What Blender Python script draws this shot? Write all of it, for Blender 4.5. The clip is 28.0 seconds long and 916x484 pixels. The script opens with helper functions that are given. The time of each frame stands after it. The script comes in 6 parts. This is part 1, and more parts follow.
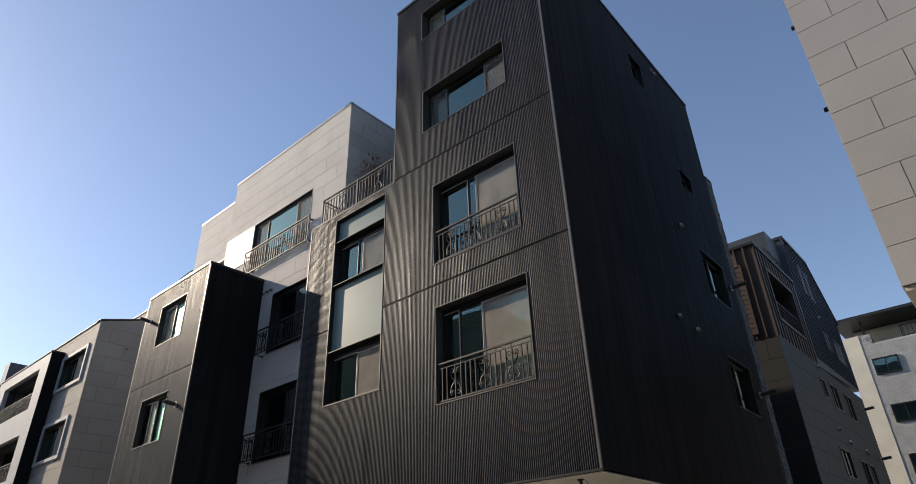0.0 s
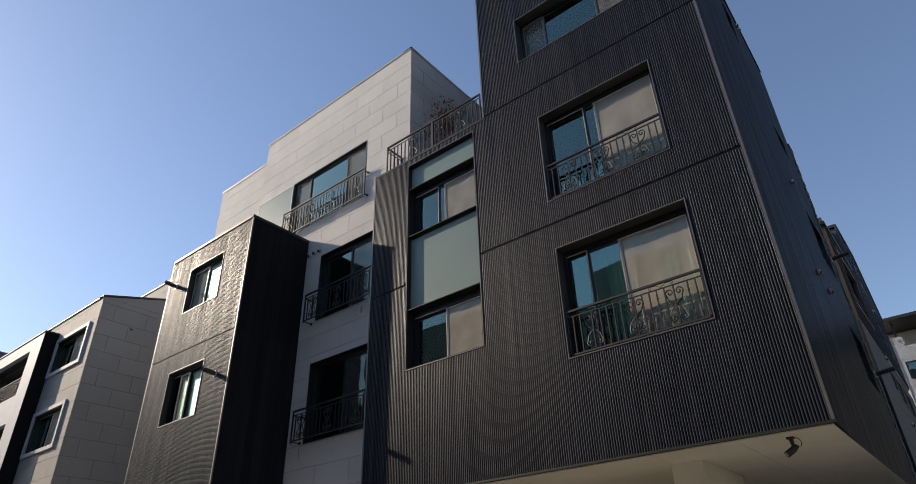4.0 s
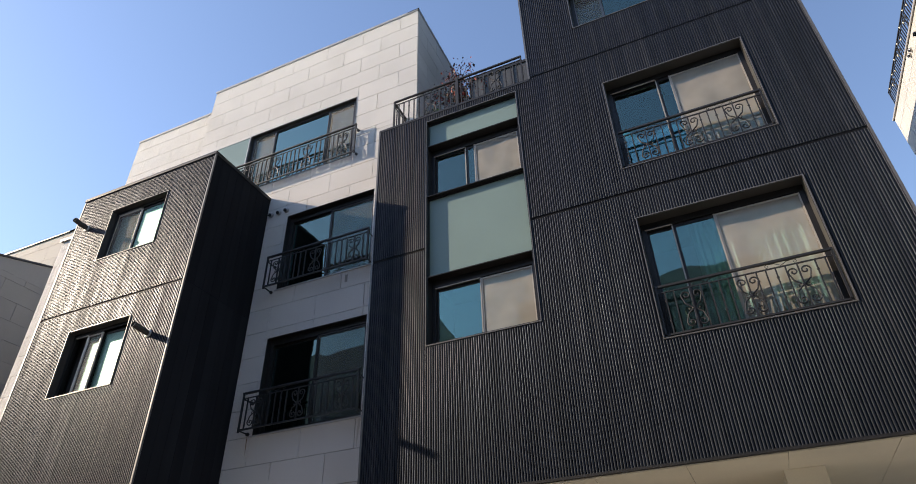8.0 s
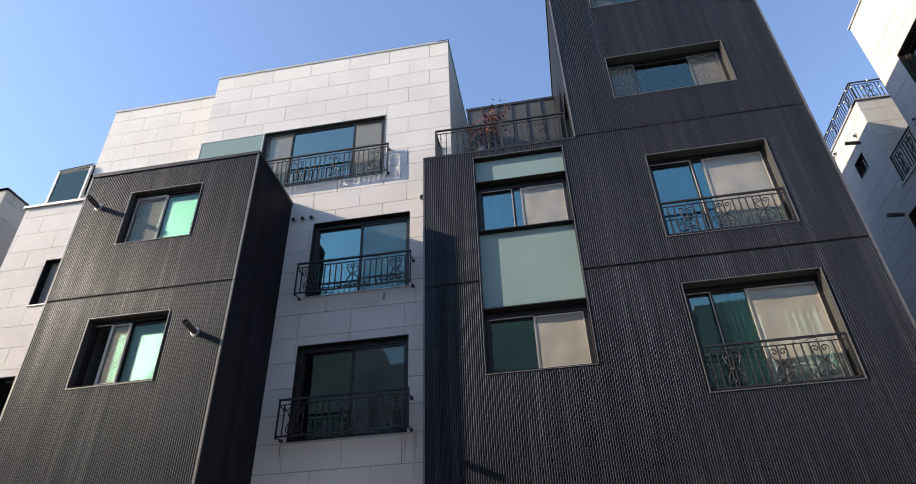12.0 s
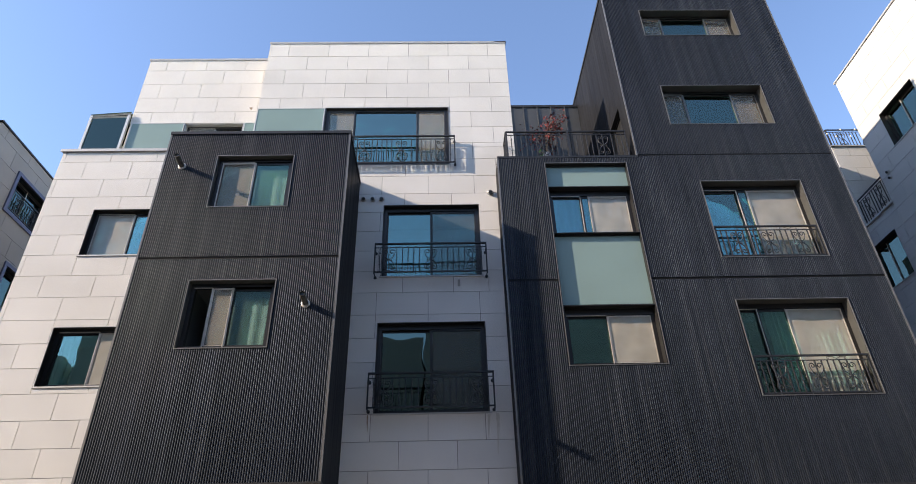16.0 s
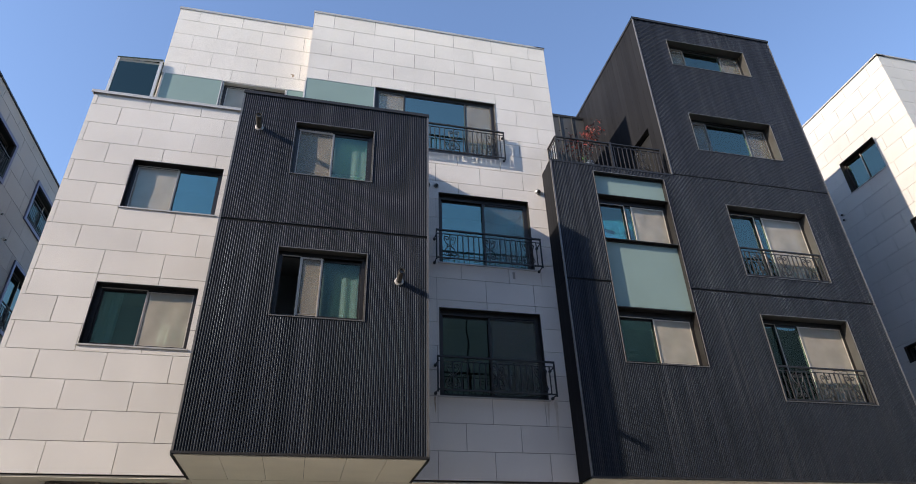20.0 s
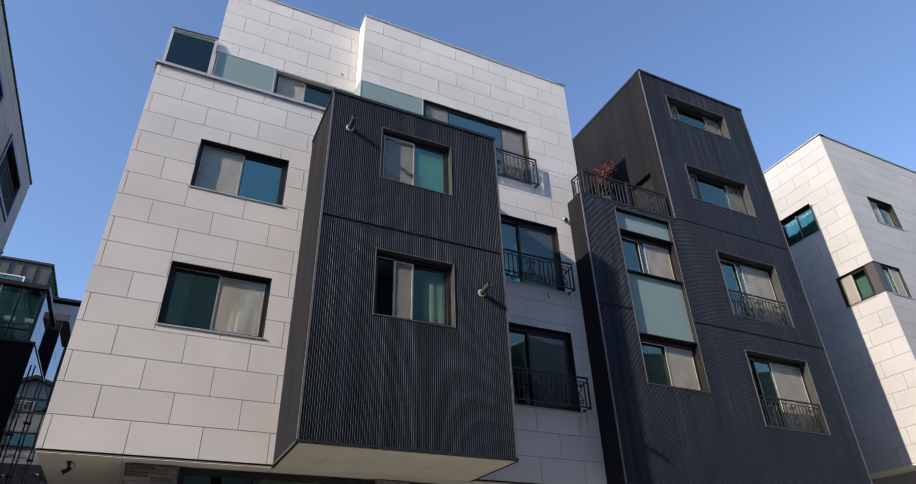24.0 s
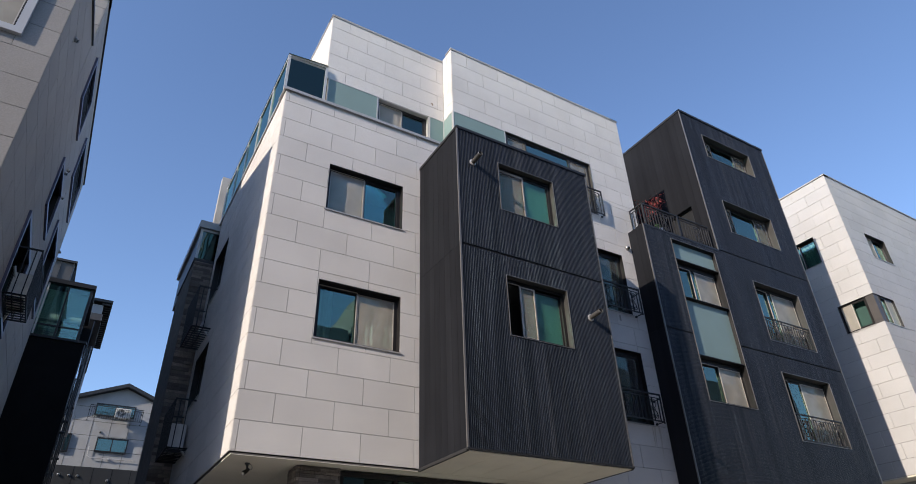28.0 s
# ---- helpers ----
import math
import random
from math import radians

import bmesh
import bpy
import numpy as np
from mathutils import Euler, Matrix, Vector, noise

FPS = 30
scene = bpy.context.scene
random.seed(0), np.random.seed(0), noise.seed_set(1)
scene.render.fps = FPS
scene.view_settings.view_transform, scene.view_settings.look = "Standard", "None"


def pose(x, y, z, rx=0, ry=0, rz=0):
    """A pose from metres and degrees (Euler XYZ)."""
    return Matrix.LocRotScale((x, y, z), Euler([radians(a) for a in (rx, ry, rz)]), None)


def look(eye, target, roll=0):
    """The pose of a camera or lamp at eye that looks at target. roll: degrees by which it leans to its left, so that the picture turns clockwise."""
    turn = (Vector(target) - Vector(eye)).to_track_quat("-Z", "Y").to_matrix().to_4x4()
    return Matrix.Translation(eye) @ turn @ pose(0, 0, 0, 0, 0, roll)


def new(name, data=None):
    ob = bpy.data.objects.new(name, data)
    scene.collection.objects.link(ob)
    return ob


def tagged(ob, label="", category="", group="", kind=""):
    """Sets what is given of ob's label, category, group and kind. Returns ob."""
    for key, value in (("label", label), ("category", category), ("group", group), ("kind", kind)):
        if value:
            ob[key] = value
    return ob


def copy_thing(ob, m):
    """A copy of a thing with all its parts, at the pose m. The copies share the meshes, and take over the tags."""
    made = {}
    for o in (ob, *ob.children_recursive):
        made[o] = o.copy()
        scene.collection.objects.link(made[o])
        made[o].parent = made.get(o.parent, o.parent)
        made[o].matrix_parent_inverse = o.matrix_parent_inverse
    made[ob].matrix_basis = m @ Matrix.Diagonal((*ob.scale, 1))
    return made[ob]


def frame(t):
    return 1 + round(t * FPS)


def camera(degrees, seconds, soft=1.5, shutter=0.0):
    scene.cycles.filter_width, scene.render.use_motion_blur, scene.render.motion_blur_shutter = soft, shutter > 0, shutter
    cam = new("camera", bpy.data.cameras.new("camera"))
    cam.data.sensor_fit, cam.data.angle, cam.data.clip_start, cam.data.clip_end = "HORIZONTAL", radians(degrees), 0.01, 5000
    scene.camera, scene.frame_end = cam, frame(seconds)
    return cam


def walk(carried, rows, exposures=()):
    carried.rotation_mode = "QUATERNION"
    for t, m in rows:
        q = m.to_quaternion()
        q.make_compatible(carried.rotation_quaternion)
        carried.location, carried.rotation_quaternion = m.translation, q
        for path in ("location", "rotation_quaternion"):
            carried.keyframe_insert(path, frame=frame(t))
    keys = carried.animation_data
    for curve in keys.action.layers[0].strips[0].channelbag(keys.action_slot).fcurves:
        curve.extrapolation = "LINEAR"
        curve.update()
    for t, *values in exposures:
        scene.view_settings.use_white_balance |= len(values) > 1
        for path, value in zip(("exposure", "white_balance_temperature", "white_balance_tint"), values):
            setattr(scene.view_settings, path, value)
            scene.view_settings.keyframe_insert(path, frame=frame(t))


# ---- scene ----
cam = camera(72.2, 28.0, 0.9)
PATH = [
    (0, (-0.263, 0.104, 2.401), (-1.4028, 1.4237, 3.3806), -1.90),
    (0.5, (-0.596, 0.165, 2.348), (-1.7351, 1.4838, 3.3297), -1.85),
    (1, (-1.026, 0.170, 2.338), (-2.1623, 1.4897, 3.3203), -1.77),
    (1.5, (-1.457, 0.178, 2.321), (-2.5911, 1.4985, 3.3050), -1.75),
    (2, (-1.941, 0.124, 2.248), (-3.0675, 1.4461, 3.2393), -1.71),
    (2.5, (-2.390, 0.158, 2.221), (-3.5095, 1.4817, 3.2193), -1.66),
    (3, (-2.836, 0.226, 2.210), (-3.9421, 1.5570, 3.2123), -1.80),
    (3.5, (-3.265, 0.233, 2.169), (-4.3526, 1.5737, 3.1783), -1.88),
    (5.5, (-5.300, 0.500, 2.093), (-6.2571, 1.8925, 3.1638), -1.83),
    (6, (-5.779, 0.472, 2.045), (-6.6825, 1.8887, 3.1296), -1.90),
    (6.5, (-6.275, 0.479, 1.991), (-7.1024, 1.9289, 3.0920), -1.84),
    (7, (-6.695, 0.539, 1.962), (-7.4611, 2.0124, 3.0773), -1.91),
    (7.5, (-7.160, 0.580, 1.944), (-7.8656, 2.0722, 3.0723), -1.99),
    (8, (-7.577, 0.649, 1.953), (-8.2226, 2.1631, 3.0897), -1.81),
    (8.5, (-7.864, 0.577, 1.957), (-8.4672, 2.1093, 3.0920), -1.58),
    (9, (-8.191, 0.496, 1.941), (-8.7501, 2.0421, 3.0806), -1.54),
    (9.5, (-8.513, 0.329, 1.945), (-9.0217, 1.8902, 3.0870), -1.73),
    (10, (-8.817, 0.006, 1.953), (-9.2790, 1.5832, 3.0930), -1.81),
    (10.5, (-9.193, -0.288, 1.946), (-9.6039, 1.3013, 3.0891), -1.91),
    (11, (-9.569, -0.671, 1.980), (-9.9298, 0.9311, 3.1212), -2.05),
    (11.5, (-9.973, -0.985, 2.018), (-10.2747, 0.6313, 3.1558), -2.10),
    (12, (-10.357, -1.238, 2.049), (-10.6082, 0.3931, 3.1796), -2.15),
    (12.5, (-10.801, -1.549, 2.046), (-10.9933, 0.0936, 3.1706), -2.12),
    (14.5, (-12.421, -2.303, 2.032), (-12.4705, -0.6190, 3.1099), -1.54),
    (15, (-12.917, -2.429, 1.992), (-12.9313, -0.7399, 3.0632), -1.67),
    (15.5, (-13.396, -2.430, 1.942), (-13.3727, -0.7370, 3.0073), -1.72),
    (16, (-13.780, -2.448, 1.933), (-13.7264, -0.7530, 2.9940), -1.68),
    (16.5, (-14.160, -2.499, 1.919), (-14.0756, -0.8034, 2.9761), -1.72),
    (17, (-14.530, -2.492, 1.884), (-14.4098, -0.7963, 2.9373), -1.76),
    (17.5, (-14.903, -2.474, 1.851), (-14.7494, -0.7805, 2.9040), -1.75),
    (18, (-15.439, -2.453, 1.813), (-15.2350, -0.7641, 2.8647), -1.91),
    (18.5, (-15.991, -2.358, 1.795), (-15.7255, -0.6757, 2.8439), -2.17),
    (19, (-16.532, -2.338, 1.766), (-16.2100, -0.6646, 2.8137), -2.06),
    (19.5, (-16.956, -2.293, 1.700), (-16.5895, -0.6307, 2.7498), -1.94),
    (20, (-17.389, -2.252, 1.728), (-16.9829, -0.5945, 2.7713), -1.81),
    (20.5, (-17.851, -2.218, 1.723), (-17.4019, -0.5712, 2.7658), -1.83),
    (21, (-18.285, -2.183, 1.727), (-17.7975, -0.5443, 2.7648), -1.71),
    (21.5, (-18.787, -2.148, 1.689), (-18.2558, -0.5227, 2.7267), -1.68),
    (23.5, (-20.651, -1.808, 1.622), (-19.9303, -0.2626, 2.6674), -1.84),
    (24, (-21.110, -1.828, 1.566), (-20.3512, -0.3016, 2.6127), -1.72),
    (24.5, (-21.547, -1.864, 1.553), (-20.7563, -0.3533, 2.5979), -1.46),
    (25, (-21.956, -1.879, 1.523), (-21.1426, -0.3827, 2.5715), -1.35),
    (25.5, (-22.403, -1.919, 1.508), (-21.5771, -0.4307, 2.5580), -1.58),
    (26, (-22.819, -1.793, 1.468), (-21.9804, -0.3123, 2.5195), -1.66),
    (26.5, (-23.317, -1.688, 1.445), (-22.4629, -0.2149, 2.4942), -1.73),
    (27, (-23.767, -1.572, 1.434), (-22.9018, -0.1081, 2.4876), -1.80),
    (27.5, (-24.228, -1.473, 1.403), (-23.3491, -0.0187, 2.4578), -1.88),
    (28, (-24.648, -1.433, 1.400), (-23.7564, 0.0149, 2.4530), -1.92),
]
EXPOSURES = [
    (0.0, 0.28, 7900, 13), (3.0, 0.22, 7650, 13), (5.5, 0.58, 8000, 13), (8.0, 0.97, 7850, 13), (10.0, 1.23, 7700, 13),
    (14.0, 1.24, 7500, 13), (17.0, 1.27, 7450, 13), (19.0, 1.15, 7350, 13), (21.0, 0.91, 7250, 13), (25.0, 0.66, 6850, 13), (28.0, 0.58, 6800, 13),
]
walk(cam, [(t, look(eye, target, roll)) for t, eye, target, roll in PATH], EXPOSURES)

# ---- light ----
SUN = Vector((-1.0, -0.298, 0.51)).normalized()
world = bpy.data.worlds.new("world")
scene.world = world
world.use_nodes = True
wt = world.node_tree
sky = wt.nodes.new("ShaderNodeTexSky")
sky.sky_type = "NISHITA"
sky.sun_disc = False
sky.sun_elevation = math.asin(SUN.z)
sky.sun_rotation = math.atan2(SUN.x, SUN.y)
sky.air_density, sky.dust_density, sky.ozone_density = 1.0, 0.3, 3.5
hue = wt.nodes.new("ShaderNodeHueSaturation")
hue.inputs["Hue"].default_value, hue.inputs["Saturation"].default_value = 0.504, 1.04
wt.links.new(sky.outputs[0], hue.inputs["Color"])
wt.links.new(hue.outputs[0], wt.nodes["Background"].inputs[0])
wt.nodes["Background"].inputs[1].default_value = 0.165
sun_data = bpy.data.lights.new("sun", "SUN")
sun_data.energy, sun_data.angle, sun_data.color = 3.6, radians(0.53), (1.0, 0.93, 0.84)
sun = new("sun", sun_data)
sun.matrix_world = look(SUN * 50, (0, 0, 0))

# ---- materials ----


def material(name, color, rough=0.6, metal=0.0, vary=0.12, scale=1.5, grain=0.0, grain_scale=60.0, bump=0.0, bump_scale=80.0,
             streak=0.0, per_object=0.0, coat=0.0, spec=0.5, rough_vary=0.0, dust=0.0):
    m = bpy.data.materials.new(name)
    m.use_nodes = True
    nt = m.node_tree
    b = nt.nodes["Principled BSDF"]
    N, L = nt.nodes.new, nt.links.new
    b.inputs["Roughness"].default_value, b.inputs["Metallic"].default_value = rough, metal
    b.inputs["Specular IOR Level"].default_value = spec
    b.inputs["Coat Weight"].default_value, b.inputs["Coat Roughness"].default_value = coat, 0.08
    geo = N("ShaderNodeNewGeometry")

    def tex(s, detail=4.0, stretch=None):
        n = N("ShaderNodeTexNoise")
        n.inputs["Scale"].default_value, n.inputs["Detail"].default_value = s, detail
        if stretch:
            mp = N("ShaderNodeMapping")
            mp.inputs["Scale"].default_value = stretch
            L(geo.outputs["Position"], mp.inputs[0])
            L(mp.outputs[0], n.inputs["Vector"])
        else:
            L(geo.outputs["Position"], n.inputs["Vector"])
        return n.outputs["Fac"]

    def ranged(v, lo, hi, a=0.3, z=0.7):
        r = N("ShaderNodeMapRange")
        r.inputs[1].default_value, r.inputs[2].default_value, r.inputs[3].default_value, r.inputs[4].default_value = a, z, lo, hi
        L(v, r.inputs[0])
        return r.outputs[0]

    def times(a, c):
        x = N("ShaderNodeMath")
        x.operation = "MULTIPLY"
        L(a, x.inputs[0])
        L(c, x.inputs[1])
        return x.outputs[0]

    f = ranged(tex(scale), 1 - vary, 1 + vary)
    if grain:
        f = times(f, ranged(tex(grain_scale, 2.0), 1 - grain, 1 + grain))
    if streak:
        f = times(f, ranged(tex(1.0, 4.0, (5.0, 5.0, 0.22)), 1 - streak, 1 + streak))
    if per_object:
        info = N("ShaderNodeObjectInfo")
        f = times(f, ranged(info.outputs["Random"], 1 - per_object, 1 + per_object, 0.0, 1.0))
    v = N("ShaderNodeVectorMath")
    v.operation = "SCALE"
    v.inputs[0].default_value = color
    L(f, v.inputs["Scale"])
    L(v.outputs[0], b.inputs["Base Color"])
    if dust:
        # pale dust washed down in narrow vertical runs
        mx = N("ShaderNodeMix")
        mx.data_type = "RGBA"
        mx.inputs[7].default_value = (0.13, 0.13, 0.135, 1.0)
        L(times(ranged(tex(1.0, 5.0, (11.0, 11.0, 0.14)), 0.0, dust, 0.52, 0.74), ranged(tex(0.55), 0.15, 1.0)), mx.inputs[0])
        L(v.outputs[0], mx.inputs[6])
        L(mx.outputs[2], b.inputs["Base Color"])
    if rough_vary:
        L(ranged(tex(1.0, 5.0, (9.0, 9.0, 0.35)), rough - rough_vary, rough + rough_vary), b.inputs["Roughness"])
    if bump:
        bp = N("ShaderNodeBump")
        bp.inputs["Strength"].default_value, bp.inputs["Distance"].default_value = bump, 0.006
        L(tex(bump_scale, 3.0), bp.inputs["Height"])
        L(bp.outputs[0], b.inputs["Normal"])
    return m


def glass_material(name, tint, gloss=0.1, rough=0.0):
    m = bpy.data.materials.new(name)
    m.use_nodes = True
    nt = m.node_tree
    nt.nodes.clear()
    N, L = nt.nodes.new, nt.links.new
    out, mix, tr, gl, fr, add = (N("ShaderNode" + k) for k in ("OutputMaterial", "MixShader", "BsdfTransparent", "BsdfGlossy", "Fresnel", "Math"))
    tr.inputs[0].default_value = (*tint, 1)
    gl.inputs["Roughness"].default_value = rough
    gl.inputs["Color"].default_value = (0.68, 0.99, 0.87, 1)
    fr.inputs[0].default_value = 1.5
    add.inputs[1].default_value = gloss
    L(fr.outputs[0], add.inputs[0])
    # panes are never quite flat
    geo, ns, bp = N("ShaderNodeNewGeometry"), N("ShaderNodeTexNoise"), N("ShaderNodeBump")
    ns.inputs["Scale"].default_value, ns.inputs["Detail"].default_value = 1.3, 1.0
    bp.inputs["Strength"].default_value, bp.inputs["Distance"].default_value = 0.25, 0.02
    L(geo.outputs["Position"], ns.inputs["Vector"])
    L(ns.outputs["Fac"], bp.inputs["Height"])
    L(bp.outputs[0], gl.inputs["Normal"])
    L(add.outputs[0], mix.inputs[0])
    L(tr.outputs[0], mix.inputs[1])
    L(gl.outputs[0], mix.inputs[2])
    L(mix.outputs[0], out.inputs[0])
    return m


def leaf_material(name, color):
    return material(name, color, 0.6, vary=0.35, scale=9)


def screen_material(name, color, cover):
    m = bpy.data.materials.new(name)
    m.use_nodes = True
    nt = m.node_tree
    nt.nodes.clear()
    N, L = nt.nodes.new, nt.links.new
    out, mix, tr, df, geo, ns, rg = (N("ShaderNode" + k) for k in ("OutputMaterial", "MixShader", "BsdfTransparent", "BsdfDiffuse", "NewGeometry", "TexNoise", "MapRange"))
    df.inputs[0].default_value = (*color, 1)
    ns.inputs["Scale"].default_value = 2.2
    rg.inputs[1].default_value, rg.inputs[2].default_value, rg.inputs[3].default_value, rg.inputs[4].default_value = 0.3, 0.7, cover - 0.06, cover + 0.06
    L(geo.outputs["Position"], ns.inputs["Vector"])
    L(ns.outputs["Fac"], rg.inputs[0])
    L(rg.outputs[0], mix.inputs[0])
    L(tr.outputs[0], mix.inputs[1])
    L(df.outputs[0], mix.inputs[2])
    L(mix.outputs[0], out.inputs[0])
    return m


GRANITE = material("pale_granite", (0.615, 0.58, 0.54), 0.75, vary=0.06, scale=0.9, grain=0.25, grain_scale=90, bump=0.7, bump_scale=95, per_object=0.04, spec=0.3)
GRANITE_N = material("neighbour_granite", (0.46, 0.445, 0.425), 0.75, vary=0.05, scale=0.9, grain=0.10, grain_scale=60, bump=0.3, bump_scale=80, per_object=0.035, spec=0.3)
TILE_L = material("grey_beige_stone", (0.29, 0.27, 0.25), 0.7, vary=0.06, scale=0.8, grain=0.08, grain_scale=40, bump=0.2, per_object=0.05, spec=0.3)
JOINT = material("joint_mortar", (0.15, 0.14, 0.13), 0.9, vary=0.2, scale=6)
DARK = material("charcoal_cladding", (0.0126, 0.0135, 0.0186), 0.45, vary=0.10, scale=0.8, streak=0.34, spec=0.185, per_object=0.14, rough_vary=0.12, dust=0.30)
DARK.node_tree.nodes["Principled BSDF"].inputs["Specular Tint"].default_value = (0.62, 0.82, 1.0, 1.0)
DARK_FLAT = material("charcoal_sheet", (0.0168, 0.0174, 0.0200), 0.42, vary=0.10, scale=0.8, streak=0.12, spec=0.008, rough_vary=0.08, per_object=0.12)
EDGE = material("edge_trim", (0.16, 0.152, 0.145), 0.4, metal=0.4, vary=0.1, scale=3)
STAIN = material("rusty_water_film", (0.50, 0.455, 0.40), 0.8, vary=0.15, scale=8, grain=0.15)
STAIN_D = material("brown_rust_film", (0.26, 0.19, 0.13), 0.8, vary=0.25, scale=12, grain=0.2)
COPING = material("dark_coping", (0.035, 0.034, 0.034), 0.45, metal=0.4, vary=0.12, scale=3)
COPING_L = material("pale_coping", (0.42, 0.40, 0.38), 0.45, metal=0.3, vary=0.1, scale=3)
FRAME = material("window_frame_bronze", (0.020, 0.018, 0.017), 0.38, metal=0.2, vary=0.1, scale=4)
REVEAL = material("reveal_bronze", (0.060, 0.056, 0.051), 0.42, metal=0.2, vary=0.1, scale=4)
SASH = material("sash_bronze", (0.44, 0.39, 0.33), 0.35, metal=0.2, vary=0.1, scale=4)
UMBER = material("umber_brown_metal", (0.075, 0.066, 0.060), 0.45, metal=0.1, vary=0.1, scale=3)
ALU = material("pale_aluminium", (0.55, 0.53, 0.50), 0.38, metal=0.3, vary=0.06, scale=4)
IRON = material("wrought_iron", (0.016, 0.016, 0.018), 0.55, metal=0.0, vary=0.2, scale=9, grain=0.2)
SPANDREL = material("green_grey_glass_panel", (0.205, 0.285, 0.265), 0.36, vary=0.05, scale=0.7, coat=0.0, spec=0.26)
SOFFIT = material("cream_soffit_panel", (0.72, 0.67, 0.55), 0.7, vary=0.07, scale=1.2, grain=0.03, per_object=0.03, spec=0.2)
PLASTER = material("grey_plaster", (0.36, 0.35, 0.33), 0.9, vary=0.12, scale=1.0, grain=0.1, bump=0.3)
OPPOSITE = material("dark_grey_render", (0.25, 0.245, 0.235), 0.9, vary=0.12, scale=0.6, grain=0.1)
ROOM = material("room_wall", (0.20, 0.20, 0.19), 0.9, vary=0.1, scale=1.0)
CURTAIN = material("pale_curtain", (0.54, 0.56, 0.54), 0.9, vary=0.1, scale=2.0)
CURTAIN_B = material("blue_curtain", (0.20, 0.42, 0.62), 0.9, vary=0.1, scale=2.0)
BLIND = material("dark_blind", (0.10, 0.11, 0.11), 0.9, vary=0.1, scale=2.0)
GLASS = glass_material("tinted_glass", (0.60, 0.80, 0.78), 0.11)
GLASS_B = glass_material("blue_glass", (0.50, 0.76, 0.82), 0.13)
GLASS_R = glass_material("mirror_film_glass", (0.30, 0.48, 0.48), 0.26)
GLASS_F = glass_material("frosted_film_glass", (0.44, 0.54, 0.54), 0.045, 0.36)
GLASS_D = glass_material("smoked_glass", (0.10, 0.16, 0.16), 0.10)
GLASS_S = glass_material("dark_film_glass", (0.06, 0.08, 0.09), 0.04)
SCREEN = screen_material("insect_screen", (0.60, 0.54, 0.46), 0.50)
SCREEN_M = screen_material("brown_insect_screen", (0.42, 0.37, 0.31), 0.42)
SCREEN_T = screen_material("dusty_brown_insect_screen", (0.29, 0.255, 0.22), 0.42)
# Screen copy darkened for a window in shade; the shade is in its colour.
SCREEN_D = screen_material("shaded_insect_screen", (0.18, 0.18, 0.175), 0.32)
STEEL = material("vent_steel", (0.40, 0.39, 0.37), 0.35, metal=0.8, vary=0.1, scale=6)
LOGGIA = material("dark_loggia_lining", (0.045, 0.045, 0.048), 0.8, vary=0.1, scale=1.5)
POLISH = material("polished_black_granite", (0.010, 0.010, 0.011), 0.03, vary=0.1, scale=2, spec=0.6)
GREY_S = material("grey_seam_metal", (0.062, 0.061, 0.061), 0.5, metal=0.2, vary=0.1, scale=1.5, streak=0.1)
BLACK_M = material("black_matt_panel", (0.010, 0.010, 0.011), 0.6, vary=0.2, scale=2, spec=0.08)
FLUE = material("weathered_flue_plastic", (0.055, 0.052, 0.048), 0.5, vary=0.3, scale=14, grain=0.15)
BLACK = material("black_plastic", (0.015, 0.015, 0.015), 0.4, vary=0.1, scale=5)
STONE = material("ledge_stone", (0.17, 0.145, 0.125), 0.85, vary=0.25, scale=3.0, grain=0.25, grain_scale=45, bump=0.6, bump_scale=35, per_object=0.45)
STONE_G = material("grey_ledge_stone", (0.10, 0.10, 0.10), 0.85, vary=0.25, scale=3.0, grain=0.25, grain_scale=45, bump=0.6, bump_scale=35, per_object=0.3)
STONE_W = material("split_face_white_stone", (0.44, 0.435, 0.42), 0.85, vary=0.12, scale=2.0, grain=0.2, grain_scale=30, bump=0.8, bump_scale=20, per_object=0.12)
BROWN = material("brown_seam_metal", (0.085, 0.060, 0.050), 0.55, metal=0.1, vary=0.1, scale=1.5, streak=0.1)
NAVY = material("slate_blue_seam_metal", (0.060, 0.062, 0.075), 0.45, metal=0.2, vary=0.1, scale=1.5, streak=0.1)
SLATE_T = material("slate_grey_tile", (0.018, 0.019, 0.019), 0.6, vary=0.1, scale=1.0, grain=0.08, per_object=0.08)
VIOLET = material("slate_violet_frame", (0.10, 0.10, 0.15), 0.4, metal=0.3, vary=0.08, scale=3)
GREY_W = material("pale_grey_render", (0.34, 0.34, 0.335), 0.8, vary=0.06, scale=2, grain=0.06)
WHITE = material("off_white_paint", (0.38, 0.39, 0.41), 0.6, vary=0.05, scale=2)
ASPHALT = material("concrete_paving", (0.27, 0.26, 0.24), 0.9, vary=0.2, scale=0.5, grain=0.3, grain_scale=50, bump=0.5)
ROOFING = material("roof_membrane", (0.18, 0.20, 0.18), 0.9, vary=0.15, scale=0.6, grain=0.1)
LEAF_RED = material("red_maple_leaf", (0.30, 0.050, 0.044), 0.6, vary=0.35, scale=9)
LEAF_DARK = leaf_material("dark_red_leaf", (0.06, 0.02, 0.018))
LEAF_Y = material("yellow_green_leaf", (0.30, 0.26, 0.05), 0.6, vary=0.35, scale=9)
